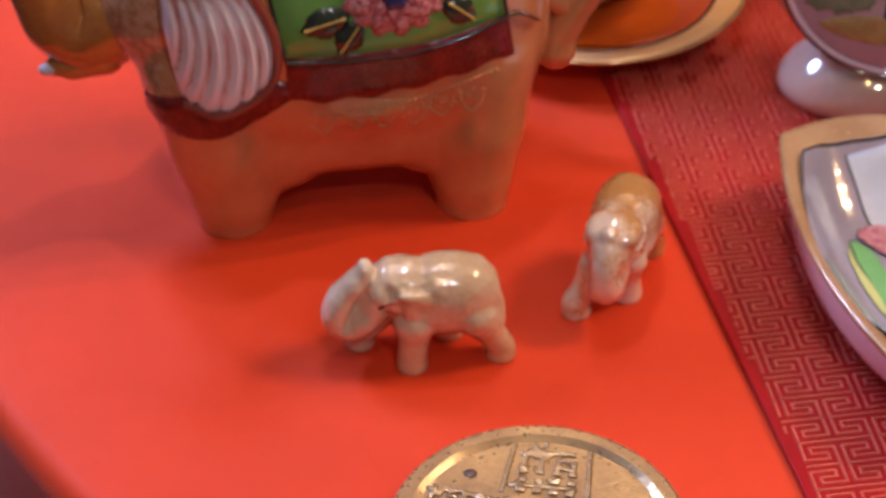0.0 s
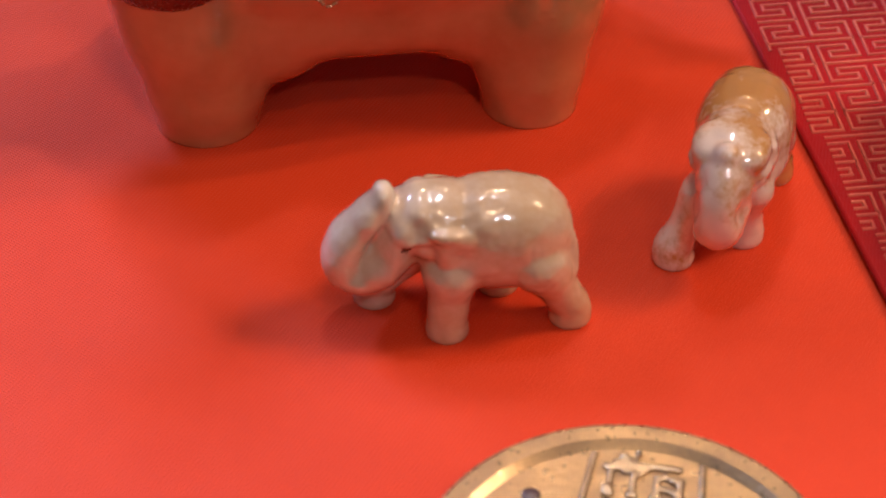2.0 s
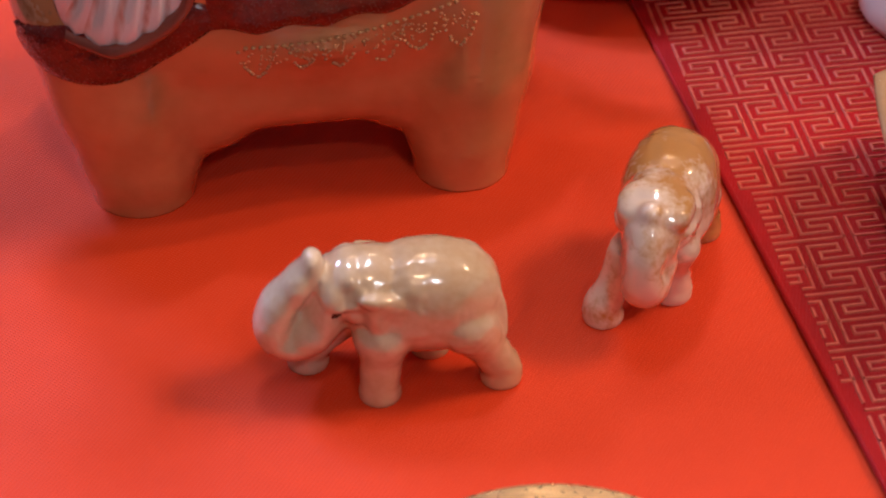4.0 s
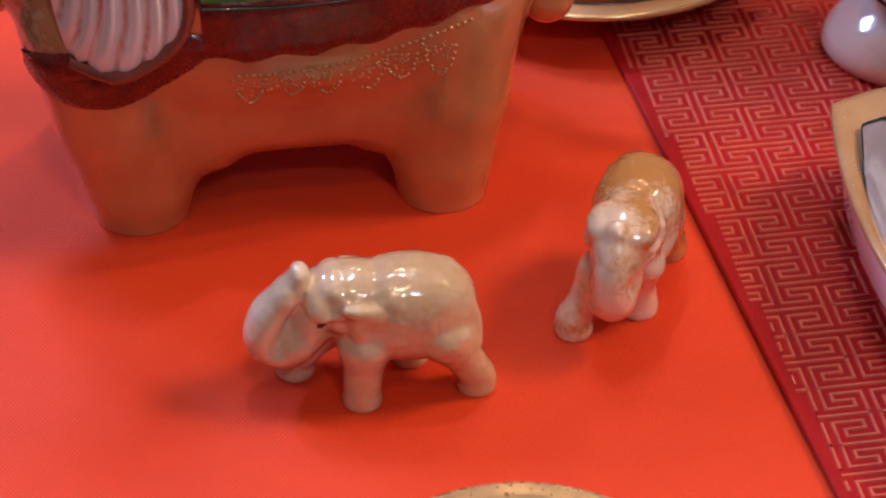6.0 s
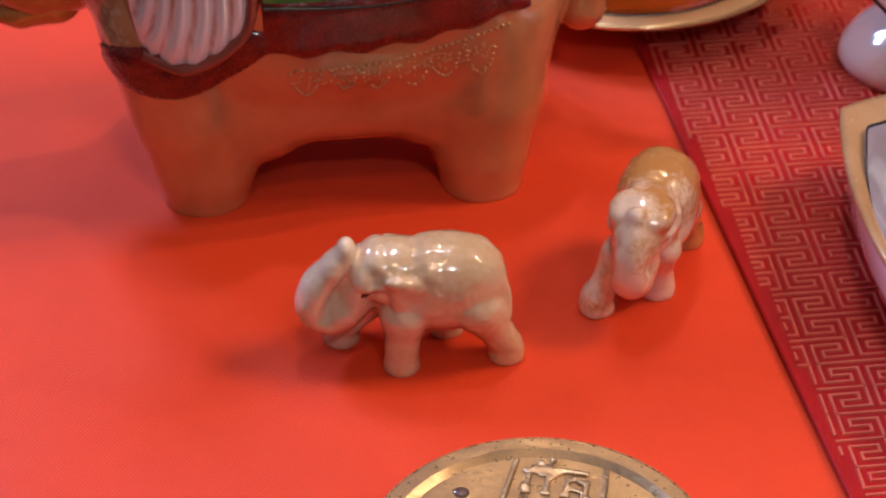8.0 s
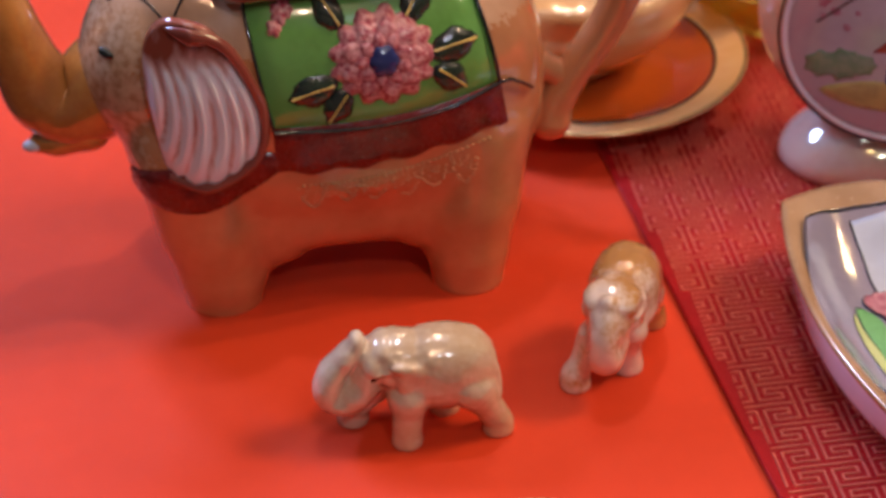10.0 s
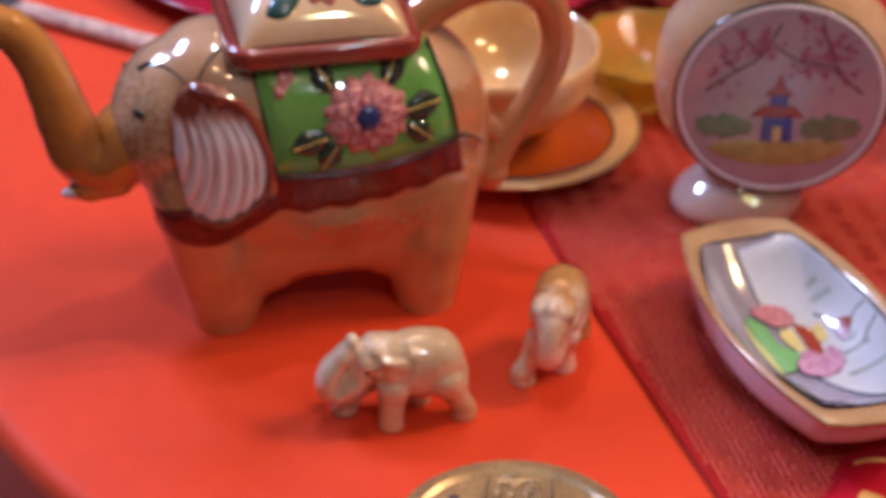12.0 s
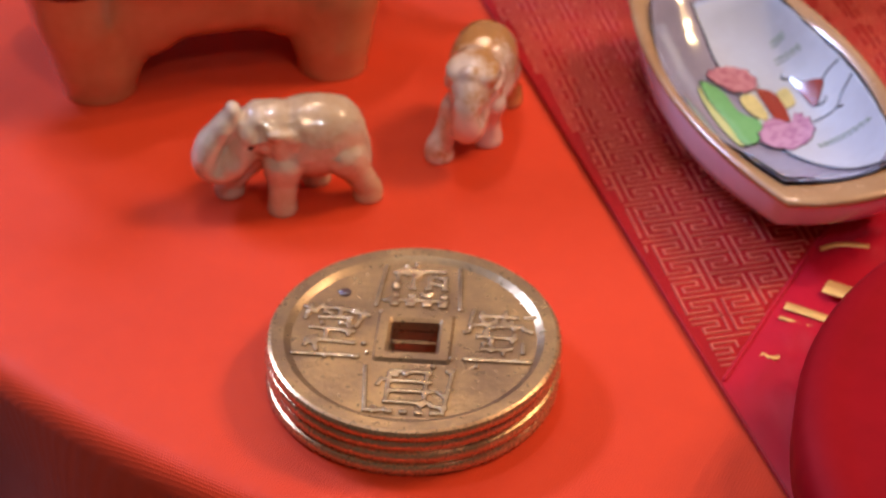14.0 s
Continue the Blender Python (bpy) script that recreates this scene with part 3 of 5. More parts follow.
def coin_relief(h):
    """Worn cast ridges and bars in the four fields of the top coin."""
    bm = bmesh.new()
    z = h - 0.0010

    def bar(x, y, lx, ly, up=0.0009, turn=0.0):
        lx, ly, up = max(lx, 0.0013), max(ly, 0.0013), up * 0.75
        bmesh.ops.create_cube(bm, size=1, matrix=Matrix.LocRotScale((x, y, z + up / 2 - 0.0003), Euler((0, 0, radians(turn))), (lx, ly, up + 0.0006)))
    for sx in (-1, 1):
        bar(sx * 0.0098, 0.0195, 0.0011, 0.0170, 0.0009, 4 * sx)
        bar(sx * 0.0098, -0.0195, 0.0011, 0.0170, 0.0009, -5 * sx)
    bar(0.0205, -0.0072, 0.0170, 0.0011)
    bar(-0.0205, -0.0082, 0.0170, 0.0011)
    rnd = random.Random(5)
    for k in range(4):
        bar(-0.0060 + 0.0040 * k, 0.0125, 0.0024, 0.0016, 0.0011)
        bar(-0.0060 + 0.0040 * k, 0.0160, 0.0022, 0.0007)
        bar(-0.0060 + 0.0040 * k, 0.0190, 0.0022, 0.0007)
        bar(-0.0060 + 0.0040 * k, 0.0220, 0.0007, 0.0040)
    bar(0, 0.0260, 0.0120, 0.0010)
    bar(0, 0.0142, 0.0150, 0.0008)
    for y in (-0.0130, -0.0165, -0.0200, -0.0240):
        bar(0.0005, y, 0.0100 + rnd.uniform(-0.002, 0.002), 0.0010)
    for x in (-0.0045, 0.0045):
        bar(x, -0.0185, 0.0010, 0.0110)
    for k in range(5):
        bar(-0.0070 + 0.0035 * k, -0.0275, 0.0020, 0.0014, 0.0010)
    for side in (-1, 1):
        for k in range(6):
            bar(side * (0.0135 + 0.0026 * k), rnd.uniform(-0.003, 0.009), 0.0010, rnd.uniform(0.003, 0.0075), 0.0009, rnd.uniform(-15, 15))
        for y in (-0.0030, 0.0015, 0.0060, 0.0095):
            bar(side * 0.0200, y, rnd.uniform(0.008, 0.014), 0.0009, 0.0008, rnd.uniform(-6, 6))
    for side in (-1, 1):
        for k in range(9):
            bar(side * rnd.uniform(0.0125, 0.0280), rnd.uniform(-0.0055, 0.0105), rnd.uniform(0.0015, 0.0050), 0.0012, 0.0008, rnd.uniform(-80, 80))
            bar(rnd.uniform(-0.0080, 0.0080), side * rnd.uniform(0.0115, 0.0275), rnd.uniform(0.0015, 0.0045), 0.0012, 0.0008, rnd.uniform(-80, 80))
    for _ in range(44):
        a, rr = rnd.uniform(0, 6.28), rnd.uniform(0.012, 0.029)
        if abs(rr * math.cos(a)) < 0.010 or abs(rr * math.sin(a)) < 0.010:
            egg(bm, (rr * math.cos(a), rr * math.sin(a), z + 0.0002), (rnd.uniform(0.0006, 0.0011), 0.0009, 0.0008), u=8, v=6)
    return fuse(bm, 0.00026, 3)


def build_coins():
    h = 0.0140 / 4
    for k in range(4):
        t = thing("brass_coin", pose(0.0020 + 0.0004 * (k % 2), -0.0023 + 0.0003 * (k % 3), k * h, 0, 0, (-3.3, -2.8, -3.4, -3)[k]), "large aged brass coin with square hole in a stack", "coin", "stack of four brass coins")
        body = part("coin_body", coin_mesh(0.0357, h - 0.00012), [BRASS, BRASS_SIDE], t)
        for p in body.data.polygons:
            p.material_index = 1 if math.hypot(p.center.x, p.center.y) > 0.0347 else 0
        if k == 3:
            part("cast_relief", coin_relief(h - 0.00012), BRASS_WORN, t, "worn raised cast strokes")
            bm = bmesh.new()
            egg(bm, (-0.0186, 0.0163, h - 0.00105), (0.0017, 0.0016, 0.0005), u=16, v=8)
            part("dark_pit", bm, TWIG, t, "dark casting pit")


build_coins()


# ------------------------------------------------------------------ small elephants (one skin each)
def figurine_mesh(feet, tall, reach=1.0, lift=0.0, wide=0.4, slim=1.0, brow=0.0, ear=0.0, legs=1.0, droop=0.0):
    """feet: near front, far front, near hind, far hind, as (x, y) in millimetres."""
    bm = bmesh.new()
    k = 0.001

    def e(c, r, turn=(0, 0, 0), power=2.0):
        egg(bm, [v * k for v in c], [v * k for v in r], turn, power)

    def t(*path):
        tube(bm, [tuple(v * k for v in p) for p in path])

    def leg(x, y, z, r, foot):
        r *= legs
        t((x, y, z, r), ((x + foot[0] * 2) / 3, (y + foot[1] * 2) / 3, 8, 4.2 * legs), (foot[0], foot[1], 3.4, 4.0), (foot[0], foot[1], 1.2, 4.4))
    e((3.4, 0, 20.6), (13.8, 9.6, 12.0), (0, 4, 0), 2.3)
    e((-7.5, 0, 24.0), (9.4, 8.3, 8.8))
    e((-11.5, 0, 28.6), (4.2, 6.2, 4.0))
    for sy in (-1, 1):
        e((-4.6, sy * (7.7 - ear), 22.0), (4.9, 1.7, 5.6), (-6 * sy, 0, -8 * sy))
        e((-6.2, sy * (7.8 - ear), 26.4), (4.6, 1.8, 1.8), (0, 14, -8 * sy))
        e((-0.8, sy * (7.9 - ear), 21.0), (1.4, 1.6, 4.6), (0, 10, 0))
        e((-12.6, sy * 6.6, 24.6), (2.6, 1.3, 1.1), (0, -10, 20 * sy))
    curl = [(-13, 23, 6.0), (-18, 16.5, 5.2), (-22.5, 12.8, 4.6), (-26.0, 15.4, 4.2), (-25.2, 20.6, 3.9), (-21.4, 26.4 - droop * 0.5, 3.2 + droop * 0.1), (-18.6, 30.6 - droop, 2.5 + droop * 0.15), (-18.2, 32.2 - droop, 2.2 + droop * 0.15)]
    t(*[(-13 + (x + 13) * reach, 0, z + lift * min(1.0, (-13 - x) / 5), r * (slim if x < -14 else 1.0)) for x, z, r in curl])
    if brow:
        e((-12.0, 0, 28.6), (5.8, 8.6 * brow, 3.4), (0, -12, 0), 2.8)
        e((-15.6, 0, 20.5), (4.6, 6.4 * brow, 8.6), (0, 0, 0), 3.0)
    e((-13 - 7.0 * reach, 0, 19.0 + lift * 0.5), (5.6 * reach, 1.7, 6.6), (0, 25, 0))
    e((-13, 0, 25.5), (5.2, 6.6, 5.6))
    leg(-6, -4.6 * legs, 15, 6.0, feet[0])
    leg(-11, 4.2, 16, 6.0, feet[1])
    leg(10, -4.6, 16, 6.2, feet[2])
    leg(9, 4.6, 15, 5.8, feet[3])
    t((14.9, -2.5, 25, 1.2), (16.6, -3.6, 19, 1.2), (16.6, -4.4, 13, 1.4))
    me = fuse(bm, 0.00050, 11)
    co = np.empty(len(me.vertices) * 3)
    me.vertices.foreach_get("co", co)
    co = co.reshape(-1, 3)
    co[:, 2] = np.maximum(co[:, 2] * tall, 0.0)
    co[:, 1] *= 1 + wide * np.clip((-0.013 - co[:, 0]) / 0.004, 0, 1) * np.clip((co[:, 2] - 0.007) / 0.003, 0, 1)
    # uneven, hand-finished skin
    for i in range(len(co)):
        p = Vector(co[i])
        d = 0.00030 * noise.noise(p * 210) + 0.00014 * noise.noise(p * 520)
        if p.z > 0.002:
            co[i] += np.array((0.3 * d, math.copysign(d, p.y), d))
    # cast creases round the eye, the ear and inside the trunk's curl
    for cx, cz, r, deep in ((-11.8, 20.0, 2.4, 0.0006), (-4.6, 20.6, 0.0, 0.0008), (-19.8, 18.6, 4.0, 0.0009)):
        d = np.hypot(co[:, 0] / k - cx, co[:, 2] / k - cz)
        ring = np.exp(-((d - r) / 1.1) ** 2) if r == 2.4 else np.exp(-(d / 2.6) ** 2)
        co[:, 1] -= np.sign(co[:, 1]) * deep * ring * (np.abs(co[:, 1]) > 0.0022)
    me.vertices.foreach_set("co", co.ravel())
    me.materials.append(PEARL)
    me.materials.append(EYE)
    for p in me.polygons:
        c = p.center
        if math.hypot(c.x / k + 14.6, (c.z / k - 21.4)) < 0.95 and abs(c.y) > 0.0025:
            p.material_index = 1
    return me


def build_figurines():
    a = part("elephant_figurine", figurine_mesh([(-7, -6), (-20, 5), (16.6, -4.2), (4, 6.3)], 0.93), [PEARL, EYE])
    a.matrix_basis = pose(-0.0304, 0.0742, 0.0, 0, 0, 13)
    tagged(a, "small pearl-white lustre ceramic elephant with curled-up trunk", "figurine", "pair of small elephants")
    b = part("elephant_figurine", figurine_mesh([(-4.0, -2.9), (-14.5, 8.8), (17.0, -4.9), (9.0, 5.5)], 0.97, 0.56, 1.2, 0.0, 1.05, 0.86, 1.6, 0.8, 3.6), [PEARL_TAN, EYE])
    b.data.materials[0] = PEARL_TAN
    b.matrix_basis = pose(0.0166, 0.1058, 0.0, 0, 0, 80)
    tagged(b, "small amber-backed lustre ceramic elephant beside the runner edge", "figurine", "pair of small elephants")


build_figurines()

from mathutils.bvhtree import BVHTree  # noqa: E402

# ------------------------------------------------------------------ elephant teapot, local axes: x from head to tail, y away, z up
POT = Matrix.Translation((-0.0612 - 0.03 * math.sin(radians(14)), 0.1238 + 0.03 * math.cos(radians(14)), 0.0)) @ Matrix.Rotation(radians(14), 4, "Z")
PB = dict(x=0.004, a=0.0575, z=0.0565, c=0.0415, w=0.0345, p=2.7)


SKIN = {}


def pot_side(x, z, h):
    """The near flank of the teapot's finished skin, h metres outside it."""
    place, normal, _, _ = SKIN["tree"].ray_cast(Vector((x, -0.2, z)), Vector((0, 1, 0)))
    if place is None:
        place, normal, _, _ = SKIN["tree"].find_nearest(Vector((x, -0.02, z)))
    if normal.y > 0:
        normal = -normal
    return place + normal * h


def build_teapot():
    t = thing("elephant_teapot", POT, "peach lustre elephant-shaped ceramic teapot with green floral saddle", "teapot")
    bm = bmesh.new()
    egg(bm, (PB["x"], 0, PB["z"]), (PB["a"], PB["w"], PB["c"]), power=PB["p"], u=64, v=40)
    for sy in (-1, 1):
        tube(bm, [(-0.0345, sy * 0.012, 0.048, 0.0205), (-0.0325, sy * 0.0165, 0.026, 0.0172), (-0.0315, sy * 0.0190, 0.010, 0.0138), (-0.0315, sy * 0.0196, 0.0, 0.0114), (-0.0315, sy * 0.0196, -0.012, 0.0108)])
        tube(bm, [(0.0385, sy * 0.012, 0.048, 0.0195), (0.0375, sy * 0.0165, 0.025, 0.0160), (0.0368, sy * 0.0205, 0.010, 0.0126), (0.0366, sy * 0.0220, 0.0, 0.0106), (0.0366, sy * 0.0222, -0.012, 0.0100)])
    egg(bm, (0.003, 0, 0.0335), (0.044, 0.0300, 0.0205), power=4.0, u=64, v=32)
    egg(bm, (0.008, 0, 0.0415), (0.047, 0.0354, 0.0120), (0, -4, 0), u=64, v=24)
    for sy in (-1, 1):
        egg(bm, (-0.0165, sy * 0.0175, 0.0200), (0.0130, 0.0115, 0.0112))
        egg(bm, (0.0235, sy * 0.0170, 0.0210), (0.0122, 0.0115, 0.0112))
    egg(bm, (-0.042, 0, 0.068), (0.0225, 0.0255, 0.027), (0, 15, 0))
    egg(bm, (-0.032, 0, 0.083), (0.021, 0.023, 0.0165), (0, -18, 0))
    egg(bm, (-0.053, 0, 0.064), (0.0125, 0.016, 0.0165))
    me = fuse(bm, 0.0011, 40)
    co = np.empty(len(me.vertices) * 3)
    me.vertices.foreach_get("co", co)
    co = co.reshape(-1, 3)
    co[:, 2] = np.maximum(co[:, 2], 0.0)
    me.vertices.foreach_set("co", co.ravel())
    me.materials.append(LUSTRE)
    me.materials.append(MOTTLED)
    me.materials.append(TAN_PEACH)
    for p in me.polygons:
        c = p.center
        n = noise.noise(c * 160) * 0.003 + noise.noise(c * 900) * 0.004
        if c.x + n < -0.0475 and 0.04 < c.z + n < 0.088:
            p.material_index = 1
        elif c.z + n > 0.080:
            p.material_index = 2
    # shallow wrinkles of the cast skin along the flank
    for v in me.vertices:
        c = v.co
        if c.z < 0.052:
            v.co.y += math.copysign(0.00050 * math.sin(c.z * 1500 + 5 * math.sin(c.x * 60)) * max(0.0, noise.noise(c * 55)), c.y)
    body = part("pot_body", me, [LUSTRE, MOTTLED, TAN_PEACH], t)
    SKIN["tree"] = BVHTree.FromPolygons([v.co.copy() for v in me.vertices], [tuple(p.vertices) for p in me.polygons])

    bm = bmesh.new()
    tube(bm, [(-0.056, 0, 0.0600, 0.0150), (-0.066, 0, 0.0555, 0.0128), (-0.0735, 0, 0.0580, 0.0112), (-0.0785, 0, 0.0690, 0.0092), (-0.0815, 0, 0.0800, 0.0083),
              (-0.0855, 0, 0.0920, 0.0076), (-0.0920, 0, 0.1020, 0.0070), (-0.1000, 0, 0.1068, 0.0064), (-0.1080, 0, 0.1078, 0.0060)], 32)
    trunk = part("trunk_spout", bm, CARAMEL, t, "caramel lustre trunk spout")
    bm = bmesh.new()
    tube(bm, [(-0.064, -0.004, 0.0490, 0.0070), (-0.072, -0.004, 0.0460, 0.0050), (-0.0775, -0.004, 0.0452, 0.0028)])
    part("mouth", bm, CARAMEL, t)
    bm = bmesh.new()
    egg(bm, (-0.0790, -0.005, 0.0452), (0.0030, 0.0022, 0.0018), u=16, v=10)
    part("tusk_tip", bm, WHITE_GLAZE, t, "small white tusk tip")
    for sy in (-1, 1):
        bm = bmesh.new()
        egg(bm, (-0.0560, sy * 0.0170, 0.0785), (0.0026, 0.0012, 0.0014), (0, 20, sy * 35), u=16, v=10)
        part("eye", bm, BLACK, t, "painted black eye")

    # ears: fluted fans with a red-brown edge
    def ear(sy):
        def surf(x, z, h):
            base = 0.0335 + 0.0015 * math.cos((x + 0.03) * 70) - 0.50 * max(0.0, -0.034 - x)
            return Vector((x, sy * (base + h), z))
        rim = curve2([(-0.0400, 0.0950), (-0.0300, 0.0935), (-0.0220, 0.0820), (-0.0170, 0.0690), (-0.0180, 0.0560), (-0.0250, 0.0480), (-0.0350, 0.0445), (-0.0430, 0.0480), (-0.0455, 0.0600), (-0.0470, 0.0760), (-0.0460, 0.0880)])
        cx, cz = -0.0325, 0.0690
        inner = [(cx + (x - cx) * 0.97, cz + (z - cz) * 0.97) for x, z in rim]

        def flute(x, z):
            """Height of the folds that fan out from the ear's root, 0 to 1, and how thick the white glaze lies on them."""
            f = max(0.0, min(1.0, (0.0930 - z) / 0.0470))
            across = (x + 0.0440 - 0.0005 * f - 0.0060 * math.sin(math.pi * f)) / (0.0150 + 0.0105 * f)
            wave = 0.5 - 0.5 * math.cos(2 * math.pi * (across * 5.0 + 0.15 + 0.12 * math.sin(9 * across)))
            grow = min(1.0, max(0.0, (f - 0.16) / 0.22))
            white = (0.24 + 0.86 * wave ** 0.8) * grow + 0.5 * math.exp(-((f - 0.30) / 0.13) ** 2) * math.exp(-((across - 0.45) / 0.35) ** 2)
            white *= min(1.0, max(0.0, (1.08 - across) / 0.16)) * min(1.0, max(0.0, (across + 0.75) / 0.3))
            return wave * grow, min(1.0, white)
        bm = bmesh.new()
        tone = bm.verts.layers.float.new("glaze")
        last = None
        for k in range(1, 31):
            g = k / 30
            ring = []
            for x, z in inner:
                x, z = cx + (x - cx) * g, cz + (z - cz) * g
                wave, white = flute(x, z)
                v = bm.verts.new(surf(x, z, 0.0008 * (1 - g ** 6) + 0.0024 * wave * (1 - g ** 8)))
                v[tone] = white
                ring.append(v)
            n = len(ring)
            if last is None:
                bm.faces.new(ring)
            else:
                for i in range(n):
                    j = (i + 1) % n
                    bm.faces.new((last[i], ring[i], ring[j], last[j]))
            last = ring
        back = [bm.verts.new(surf(cx + (x - cx) * 0.98, cz + (z - cz) * 0.98, -0.004)) for x, z in inner]
        for i in range(n):
            j = (i + 1) % n
            bm.faces.new((last[i], back[i], back[j], last[j]))
        e = part("ear", bm, EAR_GLAZE, t, "fluted ear with white glaze over red-brown")
        part("ear_edge", ribbon([(-0.0330, 0.0925), (-0.0258, 0.0880), (-0.0205, 0.0780), (-0.0172, 0.0670), (-0.0185, 0.0560), (-0.0250, 0.0492), (-0.0340, 0.0460), (-0.0430, 0.0478)],
                                lambda x, z, h: surf(x, z, 0.0006 + h), 0.0030, 0.0018), EAR_GROOVE, e, "red-brown ear edge")
        part("ear_crest", patch(leaf_outline(-0.0345, 0.0920, 0.012, 0.0050, radians(165)), lambda x, z, h: surf(x, z, 0.0018 + h), 0.0012), EAR_GROOVE, e)
    ear(-1)

    def ring_panel(rows, nx, x0, x1, h, lobes=0.0):
        """A strip wrapped on the near flank between two height curves."""
        bm = bmesh.new()
        grid = []
        for j in range(rows + 1):
            grid.append([])
            for i in range(nx + 1):
                f = i / nx
                x = x0(j / rows) + (x1(j / rows) - x0(j / rows)) * f
                z = lobes(f, j / rows)
                edge = min(1.0, 12 * min(f, 1 - f) + 0.15, 8 * min(j / rows, 1 - j / rows) + 0.15)
                grid[-1].append(bm.verts.new(pot_side(x, z, h * edge)))
        for j in range(rows):
            for i in range(nx):
                bm.faces.new((grid[j][i], grid[j][i + 1], grid[j + 1][i + 1], grid[j + 1][i]))
        return bm

    saddle = part("saddle_cloth", ring_panel(20, 40, lambda v: -0.0150 - 0.0058 * v, lambda v: 0.0445 - 0.0075 * v ** 2, 0.0012,
                                             lambda f, v: 0.0612 + 0.0050 * f ** 2 - 0.0012 * math.sin(math.pi * f) + v * (0.0960 - 0.0612 - 0.0050 * f ** 2)), GREEN, t, "glossy green saddle cloth")
    part("fringe", ring_panel(8, 60, lambda v: -0.0150, lambda v: 0.0475 - 0.002 * v, 0.0016,
                              lambda f, v: (0.0478 - 0.0125 * f * math.exp(-4 * f) + 0.0007 * math.sin(30 * f) + 0.0062 * f ** 2) * (1 - v) + (0.0615 + 0.0050 * f ** 2) * v), MAROON, t, "maroon rippled fringe")

    part("collar", patch(curve2([(-0.0125, 0.0500), (-0.0180, 0.0545), (-0.0300, 0.0520), (-0.0450, 0.0490), (-0.0565, 0.0430), (-0.0545, 0.0370), (-0.0420, 0.0355), (-0.0280, 0.0380)]), pot_side, 0.0014, 9, 5.0), MAROON, t, "maroon collar")
    up = lambda x, z, h: pot_side(x, z, 0.0013 + h)  # noqa: E731
    for line in ([(-0.0205, 0.0958), (-0.0178, 0.0790), (-0.0148, 0.0612)], [(0.0370, 0.0950), (0.0420, 0.0800), (0.0448, 0.0662)],
                 [(-0.0148, 0.0606), (0.0100, 0.0602), (0.0300, 0.0625), (0.0450, 0.0660), (0.0500, 0.0640), (0.0540, 0.0600)]):
        part("outline", ribbon(line, up, 0.0009, 0.0006), BLACK, saddle, "thin black outline")
    rose = part("flower", patch(flower_outline(0.0145, 0.0782, 0.0122, 13, 0.20, sx=1.07, sy=0.90), up, 0.0024, 8, 2.5), ROSE, saddle, "raised rose-pink enamel flower")
    for k in range(9):
        a = 2 * math.pi * k / 9
        part("petal", patch(leaf_outline(0.0145 + 0.0078 * math.cos(a), 0.0782 + 0.0065 * math.sin(a), 0.0074, 0.0056, a), lambda x, z, h: up(x, z, 0.0016 + h), 0.0006, 4), ROSE, rose)
        a += 0.35
        part("petal", patch(leaf_outline(0.0145 + 0.0052 * math.cos(a), 0.0782 + 0.0044 * math.sin(a), 0.0046, 0.0036, a), lambda x, z, h: up(x, z, 0.0022 + h), 0.0007, 4), ROSE_DEEP, rose)
    part("flower_centre", patch(flower_outline(0.0145, 0.0782, 0.0036, 6), lambda x, z, h: up(x, z, 0.0027 + h), 0.0010, 4), BLUE_DOT, rose, "deep blue flower centre")
    for x, z, ln, wd, turn in ((-0.0040, 0.0715, 0.0150, 0.0088, 195), (0.0022, 0.0668, 0.0120, 0.0080, 235), (0.0012, 0.0900, 0.0115, 0.0072, 130), (0.0245, 0.0905, 0.0130, 0.0080, 45),
                               (0.0330, 0.0790, 0.0145, 0.0086, 5), (0.0318, 0.0712, 0.0120, 0.0078, -40)):
        leaf = part("leaf", patch(ragged(leaf_outline(x, z, ln, wd, radians(turn)), 0.10, 4), up, 0.0013, 4), DARK_LEAF, saddle, "black-green enamel leaf")
        dx, dz = math.cos(radians(turn)) * ln * 0.38, math.sin(radians(turn)) * ln * 0.38
        part("leaf_vein", ribbon([(x - dx, z - dz), (x, z + 0.0003), (x + dx, z + dz)], lambda a, b, h: up(a, b, 0.0010 + h), 0.0007, 0.0005, 3), YELLOW, leaf, "yellow leaf vein")
    for x, z, r in ((-0.0108, 0.0898, 0.0022), (-0.0125, 0.0870, 0.0018), (-0.0090, 0.0905, 0.0016)):
        part("bud", patch(flower_outline(x, z, r, 5, 0.3), up, 0.0010, 4), ROSE, saddle, "small pink bud")
    # rows of raised enamel dots along the belly
    rnd = random.Random(3)
    bm = bmesh.new()
    for cx in (-0.006, 0.0032, 0.0105, 0.0195, 0.0268, 0.0352):
        deep, broad = rnd.uniform(0.0060, 0.0105), rnd.uniform(0.0026, 0.0042)
        for k in range(17):
            if rnd.random() < 0.22:
                continue
            a = math.pi * k / 16
            p = pot_side(cx + broad * math.copysign(abs(math.cos(a)) ** 1.4, math.cos(a)) + rnd.uniform(-4e-4, 4e-4), 0.0415 + 0.0045 * (cx + 0.006) / 0.04 - deep * math.sin(a) + rnd.uniform(-3e-4, 3e-4), 0.0)
            egg(bm, p, (0.00050,) * 3, u=6, v=4)
        for k in range(22):
            x, z = cx + rnd.gauss(0, 0.0022), 0.0395 + 0.0045 * (cx + 0.006) / 0.04 + rnd.gauss(0, 0.0014)
            egg(bm, pot_side(x, z, 0.0), (0.00034,) * 3, u=6, v=4)
